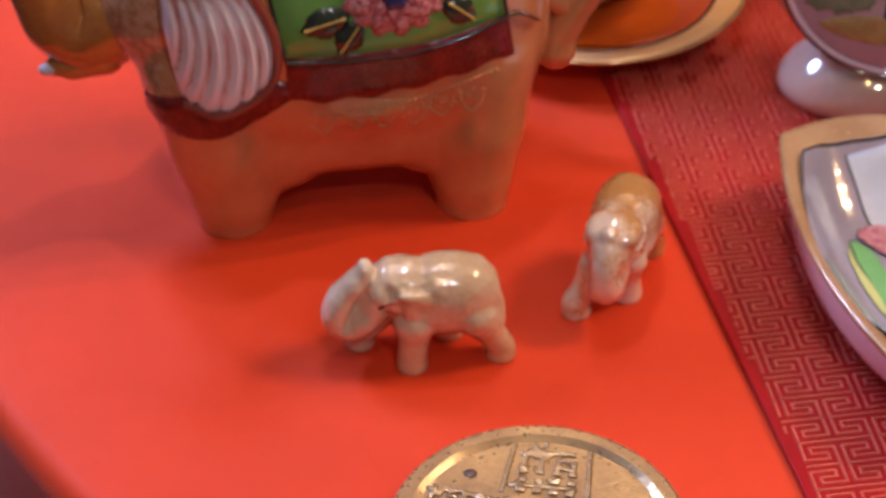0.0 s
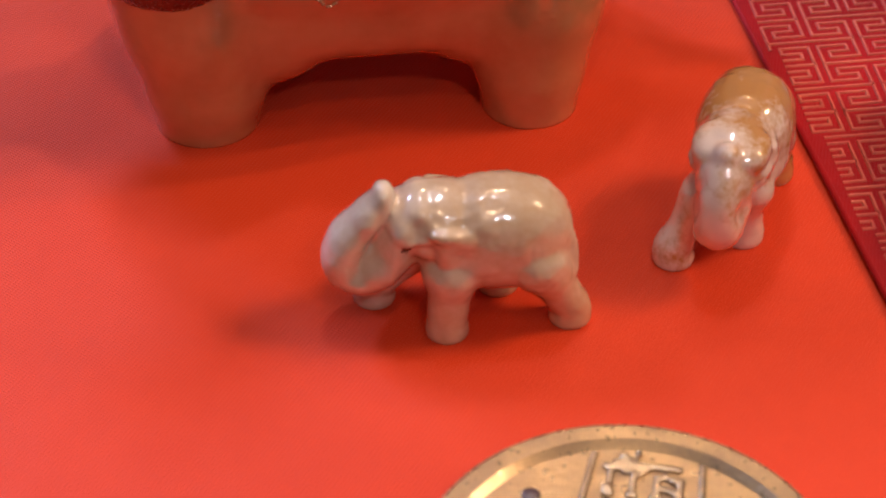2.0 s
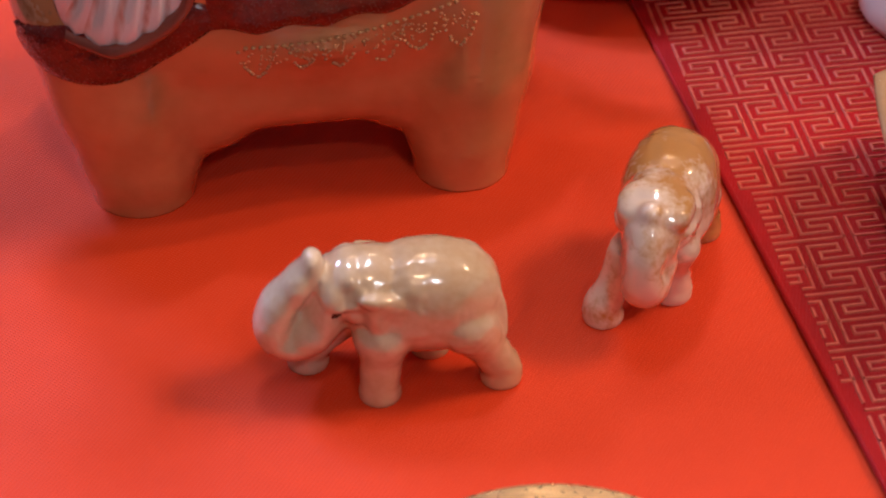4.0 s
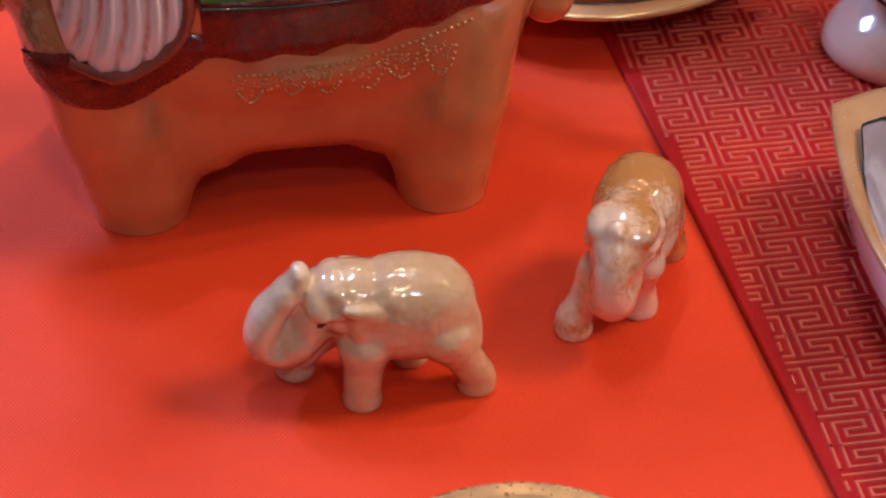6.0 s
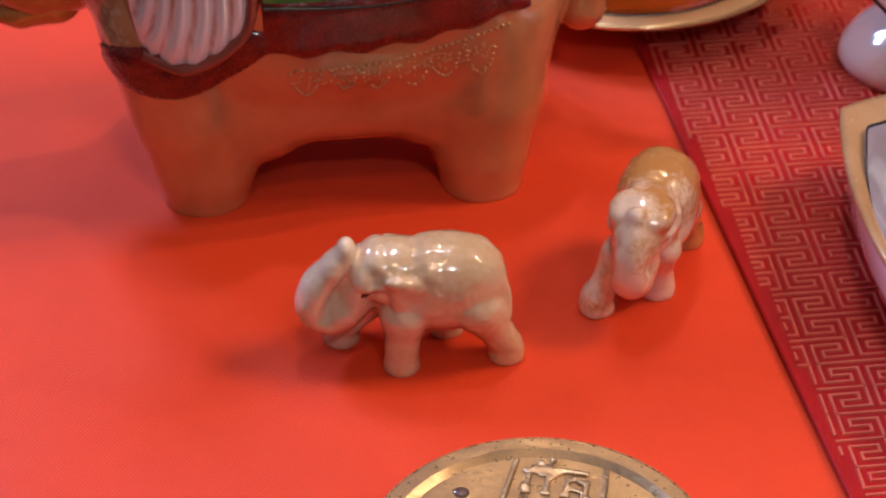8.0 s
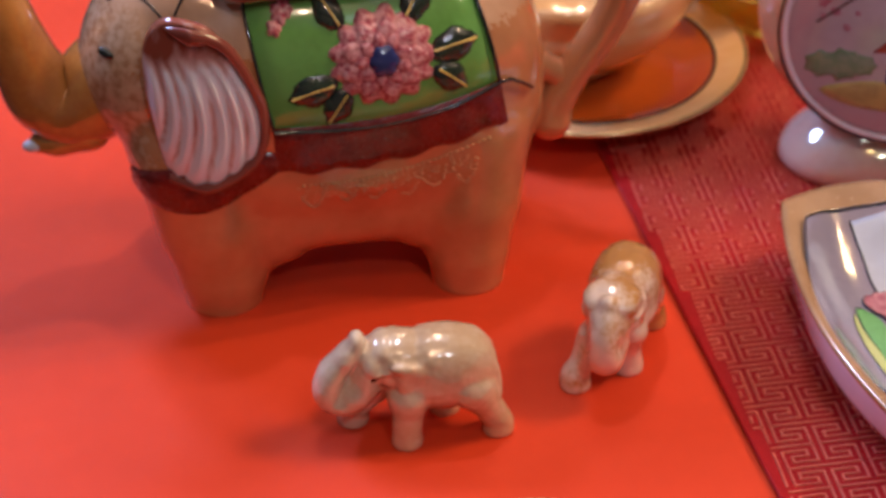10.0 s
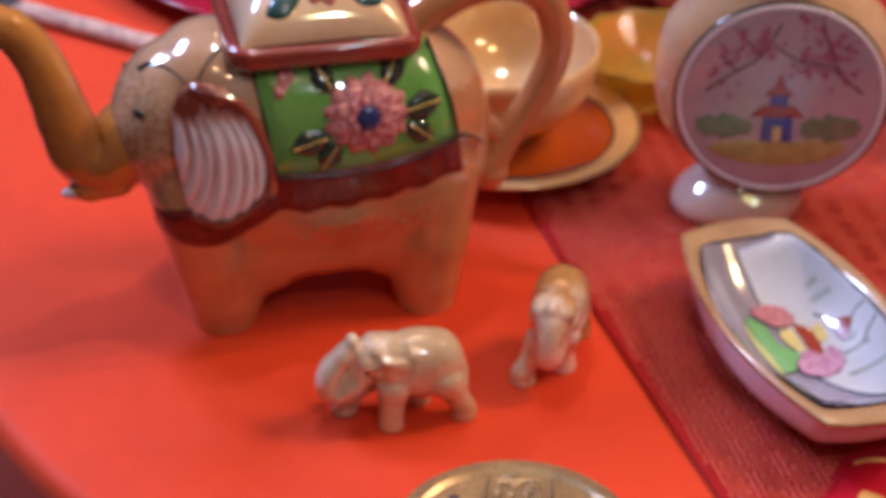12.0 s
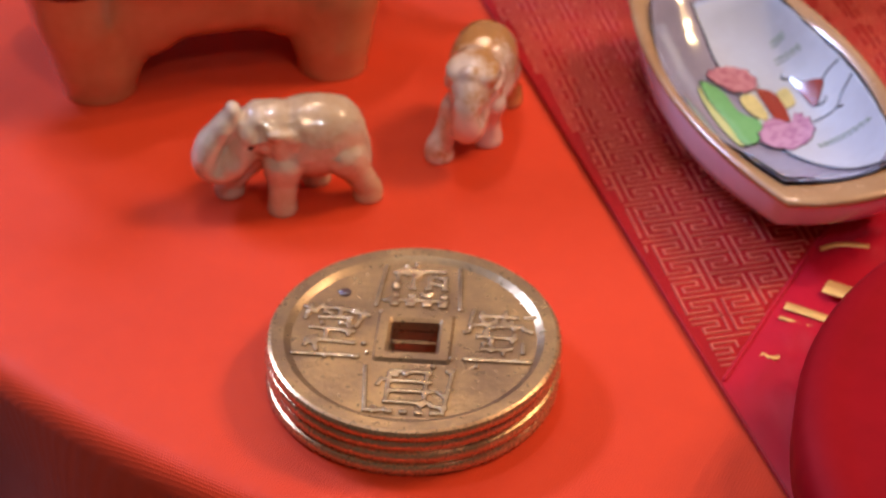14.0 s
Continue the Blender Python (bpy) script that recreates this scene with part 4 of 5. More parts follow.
    for x in np.linspace(-0.008, 0.042, 34):
        p = pot_side(float(x), 0.0425 + 0.0085 * ((float(x) + 0.015) / 0.06) ** 2, 0.0002)
        egg(bm, p, (0.0006, 0.0005, 0.0005), u=6, v=4)
    tagged(part("enamel_dots", bm, CREAM_DOT, t, "rows of tiny raised pale dots"), kind="stuff")

    # painted brow lines on the head
    BROWS = ([(-0.0545, 0.0880), (-0.0505, 0.0905), (-0.0455, 0.0910), (-0.0415, 0.0890), (-0.0390, 0.0860)], [(-0.0390, 0.0860), (-0.0360, 0.0915), (-0.0325, 0.0950), (-0.0285, 0.0970)])
    for line in BROWS:
        part("brow_line", ribbon(line, pot_side, 0.0007, 0.0003), BLACK, t, "thin black brow line")

    # lid
    def rounded(hx, hy, r, z, cx=0.0035, n=8):
        ring = []
        for qx, qy, a0 in ((1, 1, 0), (-1, 1, 90), (-1, -1, 180), (1, -1, 270)):
            for k in range(n):
                a = radians(a0 + 90 * k / (n - 1))
                ring.append((cx + qx * (hx - r) + r * math.cos(a), qy * (hy - r) + r * math.sin(a), z))
        return ring
    bm = bmesh.new()
    loft(bm, [rounded(0.0275, 0.023, 0.006, 0.0935), rounded(0.0300, 0.0262, 0.007, 0.0945), rounded(0.0312, 0.0272, 0.007, 0.0965), rounded(0.0312, 0.0272, 0.007, 0.1000),
              rounded(0.0302, 0.0262, 0.007, 0.1016), rounded(0.0275, 0.0235, 0.006, 0.1012), rounded(0.0255, 0.0215, 0.006, 0.1000)])
    lid = part("lid", bm, RED_BROWN, t, "red-brown rectangular lid rim")

    def dome_z(x, y):
        fx, fy = (x - 0.0035) / 0.0272, y / 0.0232
        return 0.1005 + 0.0165 * max(0.0, (1 - abs(fx) ** 3)) ** 0.5 * max(0.0, (1 - abs(fy) ** 2.6)) ** 0.55
    bm = bmesh.new()
    n = 36
    grid = [[bm.verts.new((0.0035 + 0.0271 * math.sin((i / n - 0.5) * math.pi), 0.0231 * math.sin((j / n - 0.5) * math.pi), dome_z(0.0035 + 0.0271 * math.sin((i / n - 0.5) * math.pi), 0.0231 * math.sin((j / n - 0.5) * math.pi)))) for i in range(n + 1)] for j in range(n + 1)]
    for j in range(n):
        for i in range(n):
            bm.faces.new((grid[j][i], grid[j][i + 1], grid[j + 1][i + 1], grid[j + 1][i]))
    part("lid_dome", bm, PEACH, lid, "pale pearl lustre lid top")

    def lid_top(x, y, h):
        return Vector((x, y - h * 0.5, dome_z(x, y) + h))
    part("lid_flower", patch(flower_outline(0.0045, -0.0110, 0.0082, 9, 0.22, sy=0.8), lid_top, 0.0016, 5), CORAL, lid, "coral enamel flower")
    part("lid_flower_centre", patch(flower_outline(0.0045, -0.0113, 0.0022, 6), lambda x, y, h: lid_top(x, y, h + 0.0014), 0.0006, 3), BLUE_DOT, lid)
    for x, y, ln, wd, turn in ((-0.0085, -0.0160, 0.0135, 0.0075, 20), (0.0175, -0.0150, 0.0125, 0.0078, -15), (-0.0045, -0.0080, 0.0070, 0.0042, 150), (0.0135, -0.0075, 0.0080, 0.0046, 30)):
        part("lid_leaf", patch(leaf_outline(x, y, ln, wd, radians(turn)), lid_top, 0.0008, 4), TEAL_LEAF, lid, "teal enamel leaf")
    part("lid_flower", patch(flower_outline(0.0225, 0.004, 0.0052, 7, 0.25), lid_top, 0.0012, 5), CORAL, lid)
    bm = lathe([(0.0001, 0.1135), (0.0075, 0.1140), (0.0068, 0.1170), (0.0055, 0.1188), (0.0066, 0.1210), (0.0082, 0.1232), (0.0074, 0.1258), (0.0040, 0.1275), (0.0001, 0.1280)], 28)
    bmesh.ops.translate(bm, verts=bm.verts, vec=(0.0035, 0, 0))
    part("lid_knob", bm, GOLD, lid, "gilded lid knob")

    bm = bmesh.new()
    tube(bm, [(0.034, 0, 0.0920, 0.0070), (0.0430, 0, 0.0990, 0.0064), (0.0550, 0, 0.1045, 0.0061), (0.0680, 0, 0.1058, 0.0060), (0.0790, 0, 0.1005, 0.0059), (0.0848, 0, 0.0890, 0.0058),
              (0.0845, 0, 0.0760, 0.0056), (0.0785, 0, 0.0620, 0.0052), (0.0705, 0, 0.0500, 0.0050), (0.0655, 0, 0.0410, 0.0054), (0.0640, 0, 0.0350, 0.0062)], 28)
    part("handle", bm, LUSTRE, t, "looped peach lustre handle")
    bm = bmesh.new()
    tube(bm, [(0.058, 0, 0.0560, 0.0040), (0.068, 0, 0.0480, 0.0040)])
    part("handle_root", bm, LUSTRE, t)


build_teapot()

# ------------------------------------------------------------------ long dish on the runner, local axes: x across, y along
DISH = Matrix.Translation((0.0950, 0.1002, 0.0022)) @ Matrix.Rotation(math.atan2(0.3256, 0.9455), 4, "Z")


def build_dish():
    t = thing("serving_dish", DISH, "long lustre ceramic dish with tan rim and painted scene on runner", "dish")

    def boat(half_len, end_w, bulge, z, n=24, bow=0.004):
        pts = []
        for k in range(n):
            v = -half_len + 2 * half_len * k / (n - 1)
            pts.append((end_w + bulge * (1 - (v / half_len) ** 2), v, z))
        for k in range(1, 10):
            f = 1 - 2 * k / 10
            pts.append((end_w * f, half_len + bow * (1 - f * f), z))
        for k in range(n):
            v = half_len - 2 * half_len * k / (n - 1)
            pts.append((-end_w - bulge * (1 - (v / half_len) ** 2), v, z))
        for k in range(1, 10):
            f = -1 + 2 * k / 10
            pts.append((end_w * f, -half_len - bow * (1 - f * f), z))
        return [Vector(p) for p in pts]
    bm = bmesh.new()
    loft(bm, [boat(0.0310, 0.0112, 0.0066, 0.0), boat(0.0322, 0.0120, 0.0070, 0.001), boat(0.0335, 0.0128, 0.0075, 0.003), boat(0.0440, 0.0166, 0.0094, 0.0062), boat(0.0515, 0.0182, 0.0097, 0.0118),
              boat(0.0546, 0.0187, 0.0096, 0.0195)], cap=False)
    bm.faces.new([v for v in list(bm.verts)[:66]])
    part("outer_wall", bm, LILAC_WHITE, t, "lilac white outside")
    bm = bmesh.new()
    loft(bm, [boat(0.0546, 0.0187, 0.0096, 0.0195), boat(0.0560, 0.0192, 0.0097, 0.0204), boat(0.0565, 0.0195, 0.0098, 0.0214), boat(0.0560, 0.0192, 0.0097, 0.0222), boat(0.0540, 0.0182, 0.0095, 0.0224),
              boat(0.0470, 0.0160, 0.0098, 0.0206, bow=0.003)], cap=False)
    part("rim", bm, TAN_RIM, t, "tan lustre rim")

    def floor_z(x, y):
        wi = 0.0164 + 0.0100 * (1 - min(abs(y) / 0.0500, 1.0) ** 2)
        r = (abs(x / wi) ** 3.2 + abs(y / 0.0492) ** 3.2) ** (1 / 3.2)
        return 0.0040 + 0.0164 * min(r, 1.04) ** 2.4
    bm = bmesh.new()
    rings = []
    for f in (1.0, 0.96, 0.92, 0.86, 0.8, 0.72, 0.62, 0.5, 0.36, 0.2, 0.06):
        rings.append([(p.x * f, p.y * f, floor_z(p.x * f, p.y * f)) for p in boat(0.0472, 0.0161, 0.0098, 0, bow=0.003)])
    bm.faces.new(loft(bm, rings, cap=False)[-1])
    part("inner_wall", bm, LAVENDER, t, "lavender lustre inside")

    def inside(x, y, h):
        return Vector((x, y, floor_z(x, y) + h))
    K = 0.001
    # y runs away from the camera along the dish
    white_edge = [(-3.0, 46.5), (-2.3, 37.7), (-2.2, 30.1), (-0.2, 18.6), (0.7, 8.5), (0.6, -10.7), (5.0, -24.0), (9.0, -36.0), (12.0, -46.5)]
    right_edge = [((16.1 + 9.8 * (1 - (v / 47.2) ** 2)) * 0.985, v) for v in (-46, -40, -32, -22, -10, 2, 14, 25, 34, 41, 46)]
    scene_ground = part("white_field", patch([(x * K, y * K) for x, y in white_edge + right_edge], lambda x, y, h: inside(x, y, h + 0.0004), 0.0001, 30), FIELD_WHITE, t, "white painted field")
    part("field_line", ribbon([(x * K, y * K) for x, y in white_edge], lambda x, y, h: inside(x, y, 0.0005 + h), 0.00045, 0.00015), BLACK, t, "thin black painted line")
    line = [(p.x * 0.985, p.y * 0.985) for p in boat(0.0472, 0.0161, 0.0098, 0, bow=0.003)]
    part("rim_line", ribbon(line + line[:1], lambda x, y, h: inside(x, y, 0.0006 + h), 0.00045, 0.0002, 2), BLACK, t, "black line inside the rim")

    def paint(name, mat, pts, lift, label=""):
        pts = [(x * K, -(y + 2.8) * K) for x, y in pts]
        rough = 0.10 if "bush" in name else 0.03
        part("paint_outline", patch(ragged(curve2([(x, y) for x, y in pts], 6), rough, 7), lambda x, y, h: inside(x, y, lift * 0.6 - 0.0001 + h), 0.00005, 12), BLACK, scene_ground, smooth=False)
        cx, cy = sum(p[0] for p in pts) / len(pts), sum(p[1] for p in pts) / len(pts)
        part(name, patch(ragged(curve2([(cx + (x - cx) * 0.97, cy + (y - cy) * 0.972) for x, y in pts], 6), rough, 7), lambda x, y, h: inside(x, y, lift * 0.6 + h), 0.00006, 12), mat, scene_ground, label, smooth=False)
    paint("lime_bank", LIME, [(-11.0, -23.4), (-10.6, -16.9), (-8.9, -6.5), (-8.8, 5.1), (-11.3, 4.6), (-12.7, -6.2), (-12.5, -16.7)], 0.0009, "lime painted bank")
    paint("green_bank", MINT, [(-9.4, -25.5), (-4.2, -21.5), (-2.9, -12.0), (1.7, -4.9), (-0.9, 1.0), (-8.8, 5.1), (-9.2, -7.8), (-10.3, -17.7)], 0.0011, "mint green painted bank")
    paint("yellow_wall", CREAM, [(-0.6, -17.5), (3.7, -17.6), (4.3, -8.7), (2.1, -5.9), (-0.6, -11.4)], 0.0013, "pale yellow painted wall")
    paint("yellow_wall", CREAM, [(9.6, -15.2), (12.7, -14.9), (12.3, -8.1), (9.2, -8.4)], 0.0013, "pale yellow painted wall")
    paint("rust_roof", RUST, [(5.4, -19.4), (9.4, -14.8), (8.6, -3.2), (5.3, -3.4), (5.0, -12.3)], 0.0015, "rust painted roof")
    paint("rust_gable", RUST, [(14.5, -17.3), (15.7, -14.4), (20.1, -8.5), (15.5, -2.4), (14.7, -7.9)], 0.0015, "rust painted gable")
    paint("pink_bush", PINK, [(-7.0, -28.0), (-0.9, -29.8), (5.1, -27.3), (6.5, -22.2), (4.2, -18.6), (-1.4, -19.9), (-4.8, -23.6)], 0.0017, "pink painted bush")
    paint("mauve_bush", MAUVE, [(-3.7, 3.3), (3.3, -6.4), (7.9, -1.7), (10.6, -4.2), (12.8, 2.7), (9.7, 8.3), (3.0, 10.9)], 0.0017, "mauve painted bush")
    over = lambda x, y, h: inside(x, y - 0.0026, 0.0008 + h)  # noqa: E731
    for pts in ([(19.5, -8.3), (22.0, -9.6), (24.6, -9.0)], [(12.8, 2.7), (18.2, 3.9), (21.4, 1.0), (24.8, -1.0)], [(14.5, -17.3), (12.9, -18.6), (13.4, -20.2)], [(15.5, -2.4), (17.4, -1.2), (18.6, -2.4)], [(18.6, 3.6), (20.0, 5.2)]):
        part("branch", ribbon([(x * K, -y * K) for x, y in pts], over, 0.0006, 0.00008), BLACK, scene_ground, "black painted branch")
    for (xa, ya), (xb, yb) in (((8.0, -30.4), (17.9, -30.4)), ((7.2, -26.1), (20.1, -23.6)), ((9.5, 12.9), (21.6, 18.1))):
        part("sprig", ribbon([(xa * K, -ya * K), ((xa + xb) / 2 * K, -(ya + yb) / 2 * K + 0.0008), (xb * K, -yb * K)], over, 0.00022, 0.00006), SPRIG, scene_ground)
        for k in range(9):
            f = (k + 0.5) / 9
            for s in (-1, 1):
                part("sprig_leaf", patch(leaf_outline((xa + (xb - xa) * f) * K, -(ya + (yb - ya) * f) * K + s * 0.0008, 0.0013, 0.00034, radians(s * 38)), over, 0.00004, 2), SPRIG, scene_ground, smooth=False)


build_dish()

# ------------------------------------------------------------------ moon flask
FLASK = Matrix.Translation((0.0932, 0.208, 0.0022))


def build_flask():
    t = thing("moon_flask", FLASK, "peach lustre moon flask vase with painted pagoda panel", "vase")
    cz, up = 0.0540, 0.0075
    bm = bmesh.new()
    egg(bm, (0, 0, cz), (0.0425, 0.0225, 0.0415), power=2.25, u=72, v=40)
    tube(bm, [(0, 0, cz + 0.036, 0.0175), (0, 0, cz + 0.048, 0.0150), (0, 0, cz + 0.054, 0.0160)], 40)
    body = part("flask_body", fuse(bm, 0.0011, 6), PEACH, t)
    bm = bmesh.new()
    loft(bm, [[(-0.0115 * (1 - z / 0.03) + 0.0225 * sx * math.cos(a), -0.003 + 0.0200 * sx * math.sin(a), z) for a in (2 * math.pi * k / 64 for k in range(64))]
              for sx, z in ((0.90, 0.0), (0.99, 0.0008), (1.06, 0.003), (1.06, 0.006), (1.00, 0.0092), (0.89, 0.0122), (0.74, 0.0148), (0.58, 0.0167), (0.48, 0.0200))])
    part("flask_foot", bm, PEARL_WHITE, t, "pearl lustre spreading foot")
    bm = lathe([(0.0120, 0.0955), (0.0160, 0.0960), (0.0178, 0.1010), (0.0205, 0.1050), (0.0212, 0.1066), (0.0200, 0.1075), (0.0170, 0.1060), (0.0140, 0.1000), (0.0120, 0.0970)], 48)
    bmesh.ops.translate(bm, verts=bm.verts, vec=(0, 0, up))
    part("mouth_rim", bm, WHITE_GLAZE, t, "white flared mouth rim")
    for sx in (-1, 1):
        bm = bmesh.new()
        tube(bm, [(sx * 0.0190, 0, 0.0890, 0.0046), (sx * 0.0235, 0, 0.0940, 0.0048), (sx * 0.0295, 0, 0.0940, 0.0050), (sx * 0.0318, 0, 0.0885, 0.0050), (sx * 0.0280, 0, 0.0815, 0.0050)], 24)
        bmesh.ops.translate(bm, verts=bm.verts, vec=(0, 0, up))
        part("ear_handle", bm, PEACH, t, "small looped shoulder handle")
    R = 0.0352

    def face(x, z, h):
        r2 = (x * x + (z - cz) ** 2) / (R * R)
        return Vector((x, -0.0222 - 0.0016 * (1 - r2) - h, z))
    disc = [(R * math.cos(a), cz + R * math.sin(a)) for a in (2 * math.pi * k / 96 for k in range(96))]
    panel = part("painted_panel", patch(disc, face, 0.0004, 14, 8.0), FACE, t, "round lilac painted panel")
    bm = bmesh.new()
    for dr, mat_r in ((0.0, 0.0009),):
        pts = [(R * math.cos(a), -0.0222, cz + R * math.sin(a), mat_r) for a in (2 * math.pi * k / 60 for k in range(61))]
        tube(bm, pts, 10, 2)
    part("panel_edge", bm, LILAC_WHITE, t, "lilac white raised panel edge")
    part("panel_line", ribbon([(R * 1.045 * math.cos(2 * math.pi * k / 48), cz + R * 1.045 * math.sin(2 * math.pi * k / 48)) for k in range(49)], lambda x, z, h: face(x, z, h - 0.0002), 0.0009, 0.0006, 2), BLACK, t, "thin black line")

    def p(name, mat, pts, lift, label="", smooth_it=True):
        pts = [((x - 92.5) * 0.001, (z - 2.2) * 0.001 + up) for x, z in pts]
        part(name, patch(curve2(pts, 4) if smooth_it else pts, lambda x, z, h: face(x, z, 0.0004 + lift * 0.5 + h), 0.0001, 5), mat, panel, label)
    p("ground_strip", HILL, [(68, 30), (80, 33.5), (93, 33), (106, 34), (117, 31.5), (110, 25.5), (95, 23), (78, 24.5)], 0.0, "ochre painted ground")
    for x, w, h in ((68.5, 6, 5), (74, 6, 6), (79.5, 4.5, 4), (104, 5, 5), (110, 6, 6.5), (116, 6, 5)):
        p("painted_bush", BUSH, flower_outline(x, 38.5, h * 0.8, 7, 0.35, n=21, sx=w / h), 0.0002, "dull green painted bush")
    p("tower_wall", BLUE, [(86.2, 33.0), (97.2, 33.0), (96.8, 42.5), (86.6, 42.5)], 0.0004, "blue painted pagoda wall", False)
    p("tower_door", CREAM, [(90.4, 33.2), (93.2, 33.2), (93.2, 39.0), (90.4, 39.0)], 0.0007, "pale painted doorway", False)
    p("eave", RUST, [(82.0, 43.0), (100.8, 43.0), (96.5, 47.2), (86.4, 47.2)], 0.0006, "rust painted eave", False)
    p("upper_wall", BLUE, [(88.2, 47.0), (94.6, 47.0), (94.2, 51.8), (88.6, 51.8)], 0.0005, "", False)
    p("upper_roof", RUST, [(86.2, 51.2), (96.6, 51.2), (93.6, 54.2), (91.4, 60.0), (89.4, 54.2)], 0.0007, "rust painted upper roof", False)
    for pts in ([(120, 52), (108, 62), (98, 64), (88, 70)], [(112, 59), (106, 72), (104, 79)], [(66, 52), (76, 60), (84, 66), (90, 78)], [(76, 60), (70, 66)], [(84, 66), (78, 72)]):
        part("painted_twig", ribbon([((x - 92.5) * 0.001, (z - 2.2) * 0.001 + up) for x, z in pts], lambda x, z, h: face(x, z, 0.0006 + h), 0.0007, 0.0002), TWIG, panel)
    rnd = random.Random(11)
    for cx, czz, n in ((76, 66, 20), (83, 69, 22), (104, 66, 26), (110, 71, 22), (72, 57, 9), (112, 60, 12), (80, 75, 8), (104, 77, 10), (98, 62, 10)):
        for _ in range(n):
            p("painted_blossom", BLOSSOM, flower_outline(cx + rnd.gauss(0, 3.4), czz + rnd.gauss(0, 2.8), rnd.uniform(0.6, 1.4), 5, 0.5, n=12), 0.0004, "")


build_flask()


# ------------------------------------------------------------------ cup and saucer
def build_cup_and_saucer():
    t = thing("saucer", pose(0.0000, 0.2440, 0.0022), "orange lustre saucer with gilded peach rim", "saucer")
    part("saucer_body", lathe([(0.0001, 0.0), (0.026, 0.0), (0.028, 0.002), (0.040, 0.0062), (0.0492, 0.0098), (0.0502, 0.0106), (0.0496, 0.0112), (0.0400, 0.0086)]), GOLDEN, t)
    part("saucer_well", lathe([(0.0400, 0.0086), (0.036, 0.0072), (0.030, 0.0052), (0.020, 0.0048), (0.0001, 0.0047)]), ORANGE_GLAZE, t, "orange lustre well")
    bm = bmesh.new()
    tube(bm, [(0.0402 * math.cos(a), 0.0402 * math.sin(a), 0.0087, 0.0006) for a in (2 * math.pi * k / 48 for k in range(49))], 8, 2)
    part("well_line", bm, BLACK, t, "dark band line")
    bm = bmesh.new()
    tube(bm, [(0.0498 * math.cos(a), 0.0498 * math.sin(a), 0.0108, 0.0008) for a in (2 * math.pi * k / 48 for k in range(49))], 8, 2)
    part("gilded_edge", bm, GOLD, t, "gilded saucer edge")
    c = thing("teacup", pose(-0.0050, 0.2500, 0.0070), "peach lustre ceramic teacup standing on its saucer", "cup")
    part("cup_body", lathe([(0.0001, 0.0), (0.016, 0.0), (0.0175, 0.002), (0.018, 0.004), (0.027, 0.009), (0.0345, 0.017), (0.0385, 0.026), (0.0392, 0.033), (0.0385, 0.0370), (0.0372, 0.0372),
                            (0.0370, 0.033), (0.0360, 0.026), (0.031, 0.018), (0.02, 0.010), (0.0001, 0.008)]), GOLDEN, c)
    bm = bmesh.new()
    tube(bm, [(-0.036, 0, 0.030, 0.003), (-0.048, 0, 0.031, 0.003), (-0.050, 0, 0.021, 0.003), (-0.033, 0, 0.014, 0.003)], 16)
    part("cup_handle", bm, GOLDEN, c)


build_cup_and_saucer()


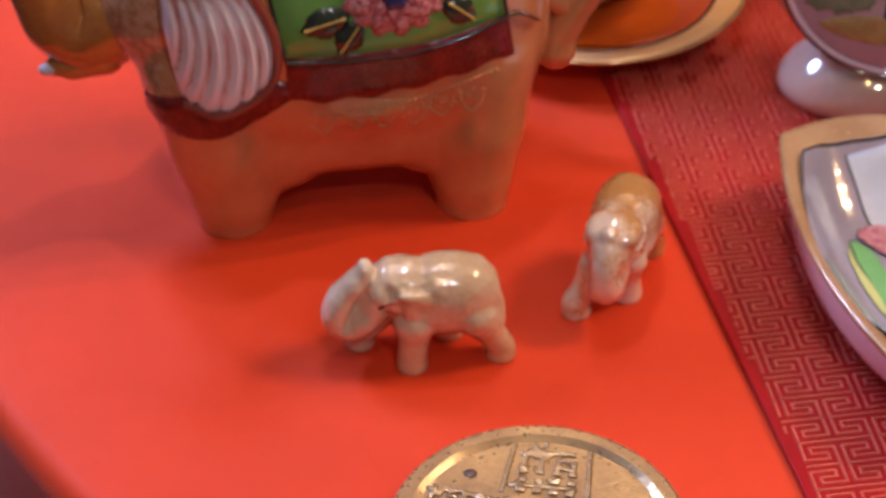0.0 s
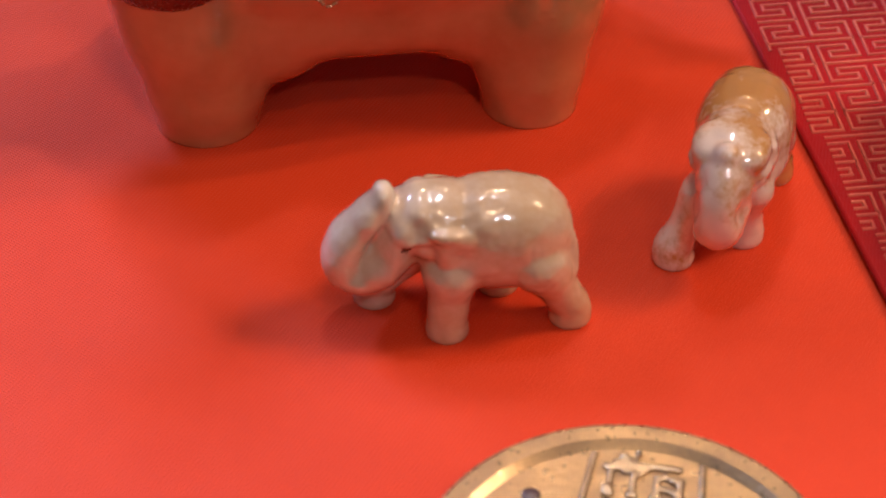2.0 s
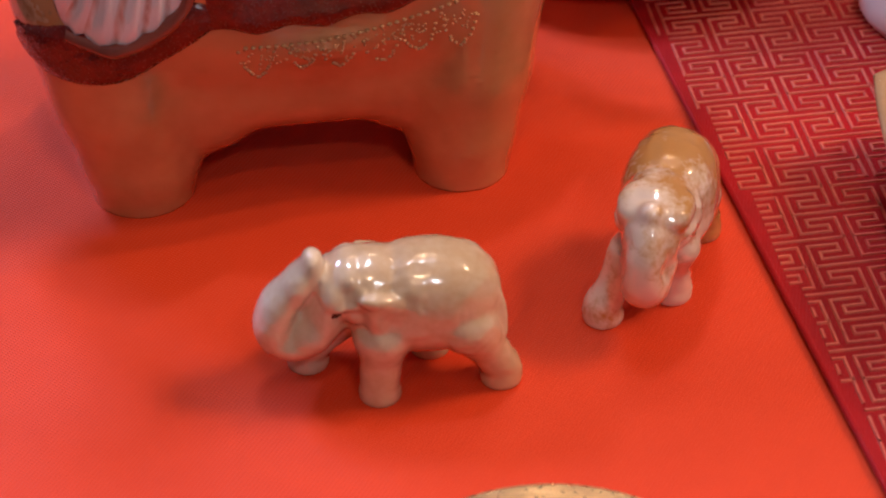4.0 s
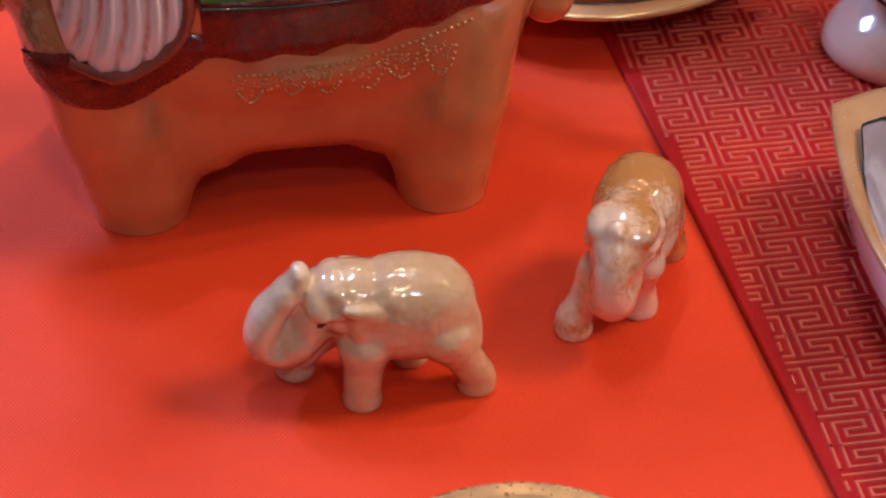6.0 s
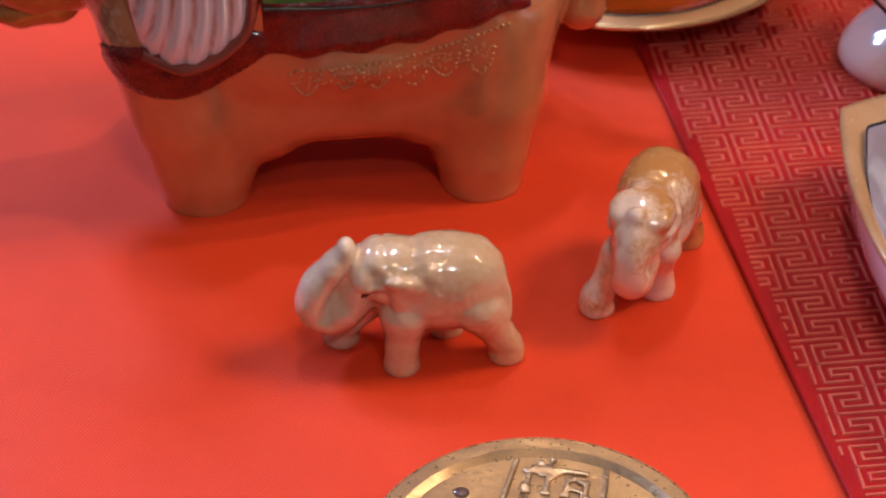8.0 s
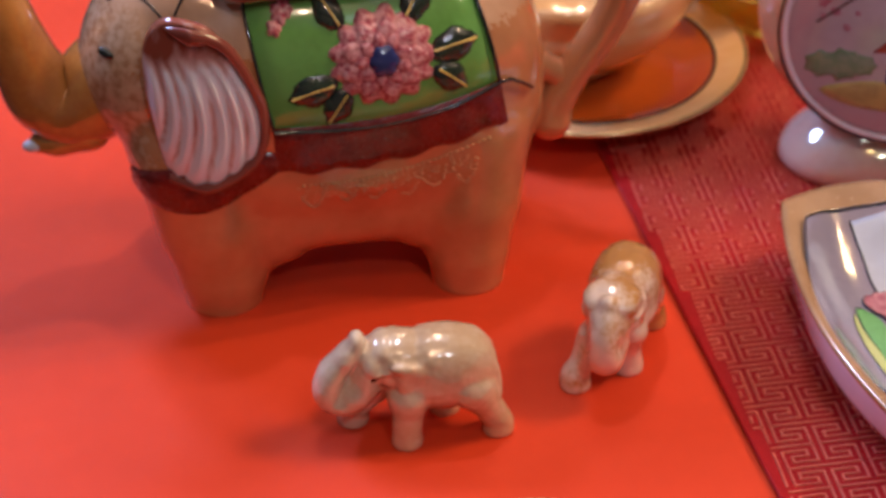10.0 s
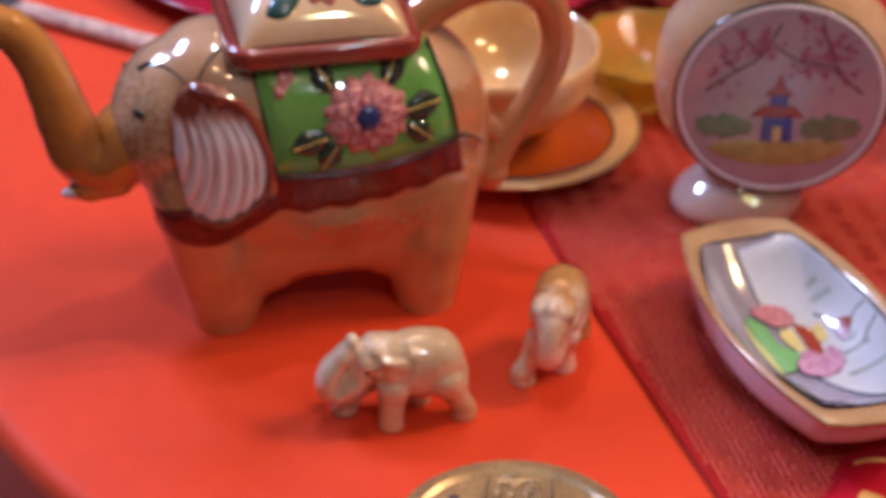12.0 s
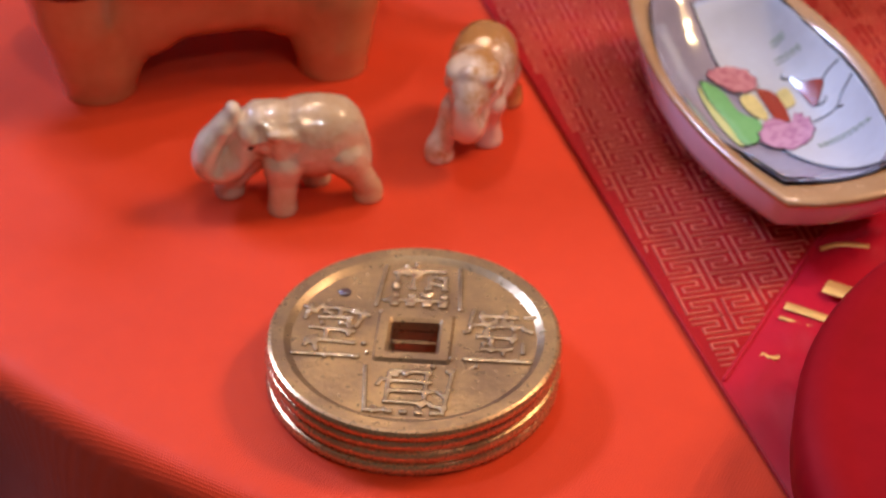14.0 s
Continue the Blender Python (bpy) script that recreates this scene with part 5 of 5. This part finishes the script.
# ------------------------------------------------------------------ things at the back of the table
def build_back():
    t = thing("amber_bowl", pose(0.057, 0.290, 0.0022), "small fluted amber yellow glass bowl", "bowl")
    part("bowl_wall", lathe([(0.0001, 0.0), (0.016, 0.0), (0.018, 0.003), (0.024, 0.009), (0.031, 0.020), (0.032, 0.022), (0.030, 0.021), (0.022, 0.010), (0.0001, 0.004)], 72,
                            lambda a, r: 0.0012 * (r / 0.03) ** 2 * math.cos(14 * a)), AMBER, t)
    j = thing("peach_jar", pose(0.082, 0.372, 0.0022), "round peach lustre ceramic jar", "jar")
    part("jar_body", lathe([(0.0001, 0.0), (0.018, 0.0), (0.020, 0.003), (0.030, 0.016), (0.034, 0.030), (0.031, 0.045), (0.021, 0.054), (0.019, 0.060), (0.021, 0.064), (0.018, 0.064), (0.015, 0.058), (0.0001, 0.05)]), PEACH, j)
    b = thing("red_box", pose(0.012, 0.402, 0.0022, 0, 0, 38), "upright dark red paper gift box", "box")
    bm = bmesh.new()
    bmesh.ops.create_cube(bm, size=1, matrix=Matrix.LocRotScale((0, 0, 0.0375), None, (0.044, 0.036, 0.075)))
    bmesh.ops.bevel(bm, geom=list(bm.edges), offset=0.0012, segments=2, affect="EDGES")
    part("box_body", bm, BOX_RED, b, smooth=False)
    bm = bmesh.new()
    bmesh.ops.create_cube(bm, size=1, matrix=Matrix.LocRotScale((0, 0, 0.0800), None, (0.046, 0.038, 0.012)))
    bmesh.ops.bevel(bm, geom=list(bm.edges), offset=0.0012, segments=2, affect="EDGES")
    part("box_lid", bm, BOX_RED, b, smooth=False)
    ch = thing("charger_plate", pose(-0.060, 0.452, 0.0), "large glossy crimson charger plate", "plate")
    part("charger_body", lathe([(0.0001, 0.0002), (0.085, 0.0002), (0.100, 0.003), (0.133, 0.0095), (0.1355, 0.0108), (0.1340, 0.0118), (0.100, 0.0060), (0.085, 0.0035), (0.0001, 0.0030)], 96), CHARGER, ch)
    pl = thing("cobalt_plate", pose(-0.055, 0.460, 0.0032), "cobalt blue glazed dinner plate", "plate")
    part("plate_body", lathe([(0.0001, 0.0), (0.060, 0.0), (0.064, 0.003), (0.099, 0.0105), (0.1015, 0.0116), (0.1000, 0.0126), (0.066, 0.0068), (0.058, 0.0040), (0.0001, 0.0036)], 96), COBALT, pl)
    pp = thing("porcelain_plate", pose(-0.056, 0.468, 0.0070), "white porcelain plate with dark rim and green painting", "plate")
    part("plate_rim", lathe([(0.062, 0.006), (0.086, 0.0125), (0.0880, 0.0138), (0.0865, 0.0146), (0.0720, 0.0112)], 96), INK, pp, "blue-black rim")
    part("plate_well", lathe([(0.0001, 0.0), (0.050, 0.0), (0.054, 0.003), (0.0730, 0.0098), (0.0725, 0.0116), (0.052, 0.0062), (0.0001, 0.0052)], 96), WHITE_GLAZE, pp, "white well")
    for x, y, r in ((-0.020, -0.030, 0.018), (0.012, -0.020, 0.014), (-0.030, 0.005, 0.015)):
        part("painted_leaf", patch(flower_outline(x, y, r, 6, 0.3), lambda a, b, h: Vector((a, b, 0.0056 + h)), 0.0005), PALE_GREEN, pp, "pale green painting")
    # braided cord running to the table's edge
    cord = thing("braided_cord", Matrix.Identity(4), "pale pink braided cord with dark bound end lying on cloth", "cord")
    start, end = Vector((-0.2080, 0.3520, 0.0036)), Vector((-0.118, 0.306, 0.0036))
    d = (end - start).normalized()
    s = Vector((-d.y, d.x, 0))
    for strand in range(3):
        bm = bmesh.new()
        pts = []
        for k in range(41):
            f = k / 40
            a = 2 * math.pi * (f * 11 + strand / 3)
            pts.append((*(start + (end - start) * f + s * 0.0027 * math.cos(a) + Vector((0, 0, 0.0010 * math.sin(a)))), 0.0026))
        tube(bm, pts, 10, 3)
        part("strand", bm, CORD, cord)
    bm = bmesh.new()
    tube(bm, [(*(start - d * 0.007), 0.0036), (*start, 0.0042), (*(start + d * 0.003), 0.0040)], 16)
    part("end_binding", bm, CORD_END, cord, "dark cord binding")
    k = thing("lacquer_tray_box", pose(0.178, 0.268, 0.0022, 0, 0, 12), "small black lacquer box", "box")
    bm = bmesh.new()
    bmesh.ops.create_cube(bm, size=1, matrix=Matrix.LocRotScale((0, 0, 0.014), None, (0.060, 0.045, 0.028)))
    bmesh.ops.bevel(bm, geom=list(bm.edges), offset=0.003, segments=3, affect="EDGES")
    part("box_body", bm, BLACK_LACQUER, k)


build_back()


# ------------------------------------------------------------------ round lacquer box in front on the runner
def build_round_box():
    t = thing("round_lacquer_box", pose(0.1838, -0.0643, 0.0040), "round dark red lacquer box with shallow lid", "box")
    part("box_base", lathe([(0.0001, 0.0), (0.0904, 0.0), (0.0949, 0.003), (0.0962, 0.016), (0.0949, 0.019), (0.0001, 0.019)], 96), RED_LACQUER, t)
    part("box_lid", lathe([(0.0001, 0.0188), (0.0955, 0.0188), (0.0975, 0.021), (0.0975, 0.031), (0.0949, 0.0345), (0.0897, 0.0358), (0.0871, 0.0350), (0.0852, 0.0352), (0.0516, 0.0364), (0.0001, 0.0370)], 96), RED_LACQUER, t, "shallow lid with turned edge line")


build_round_box()
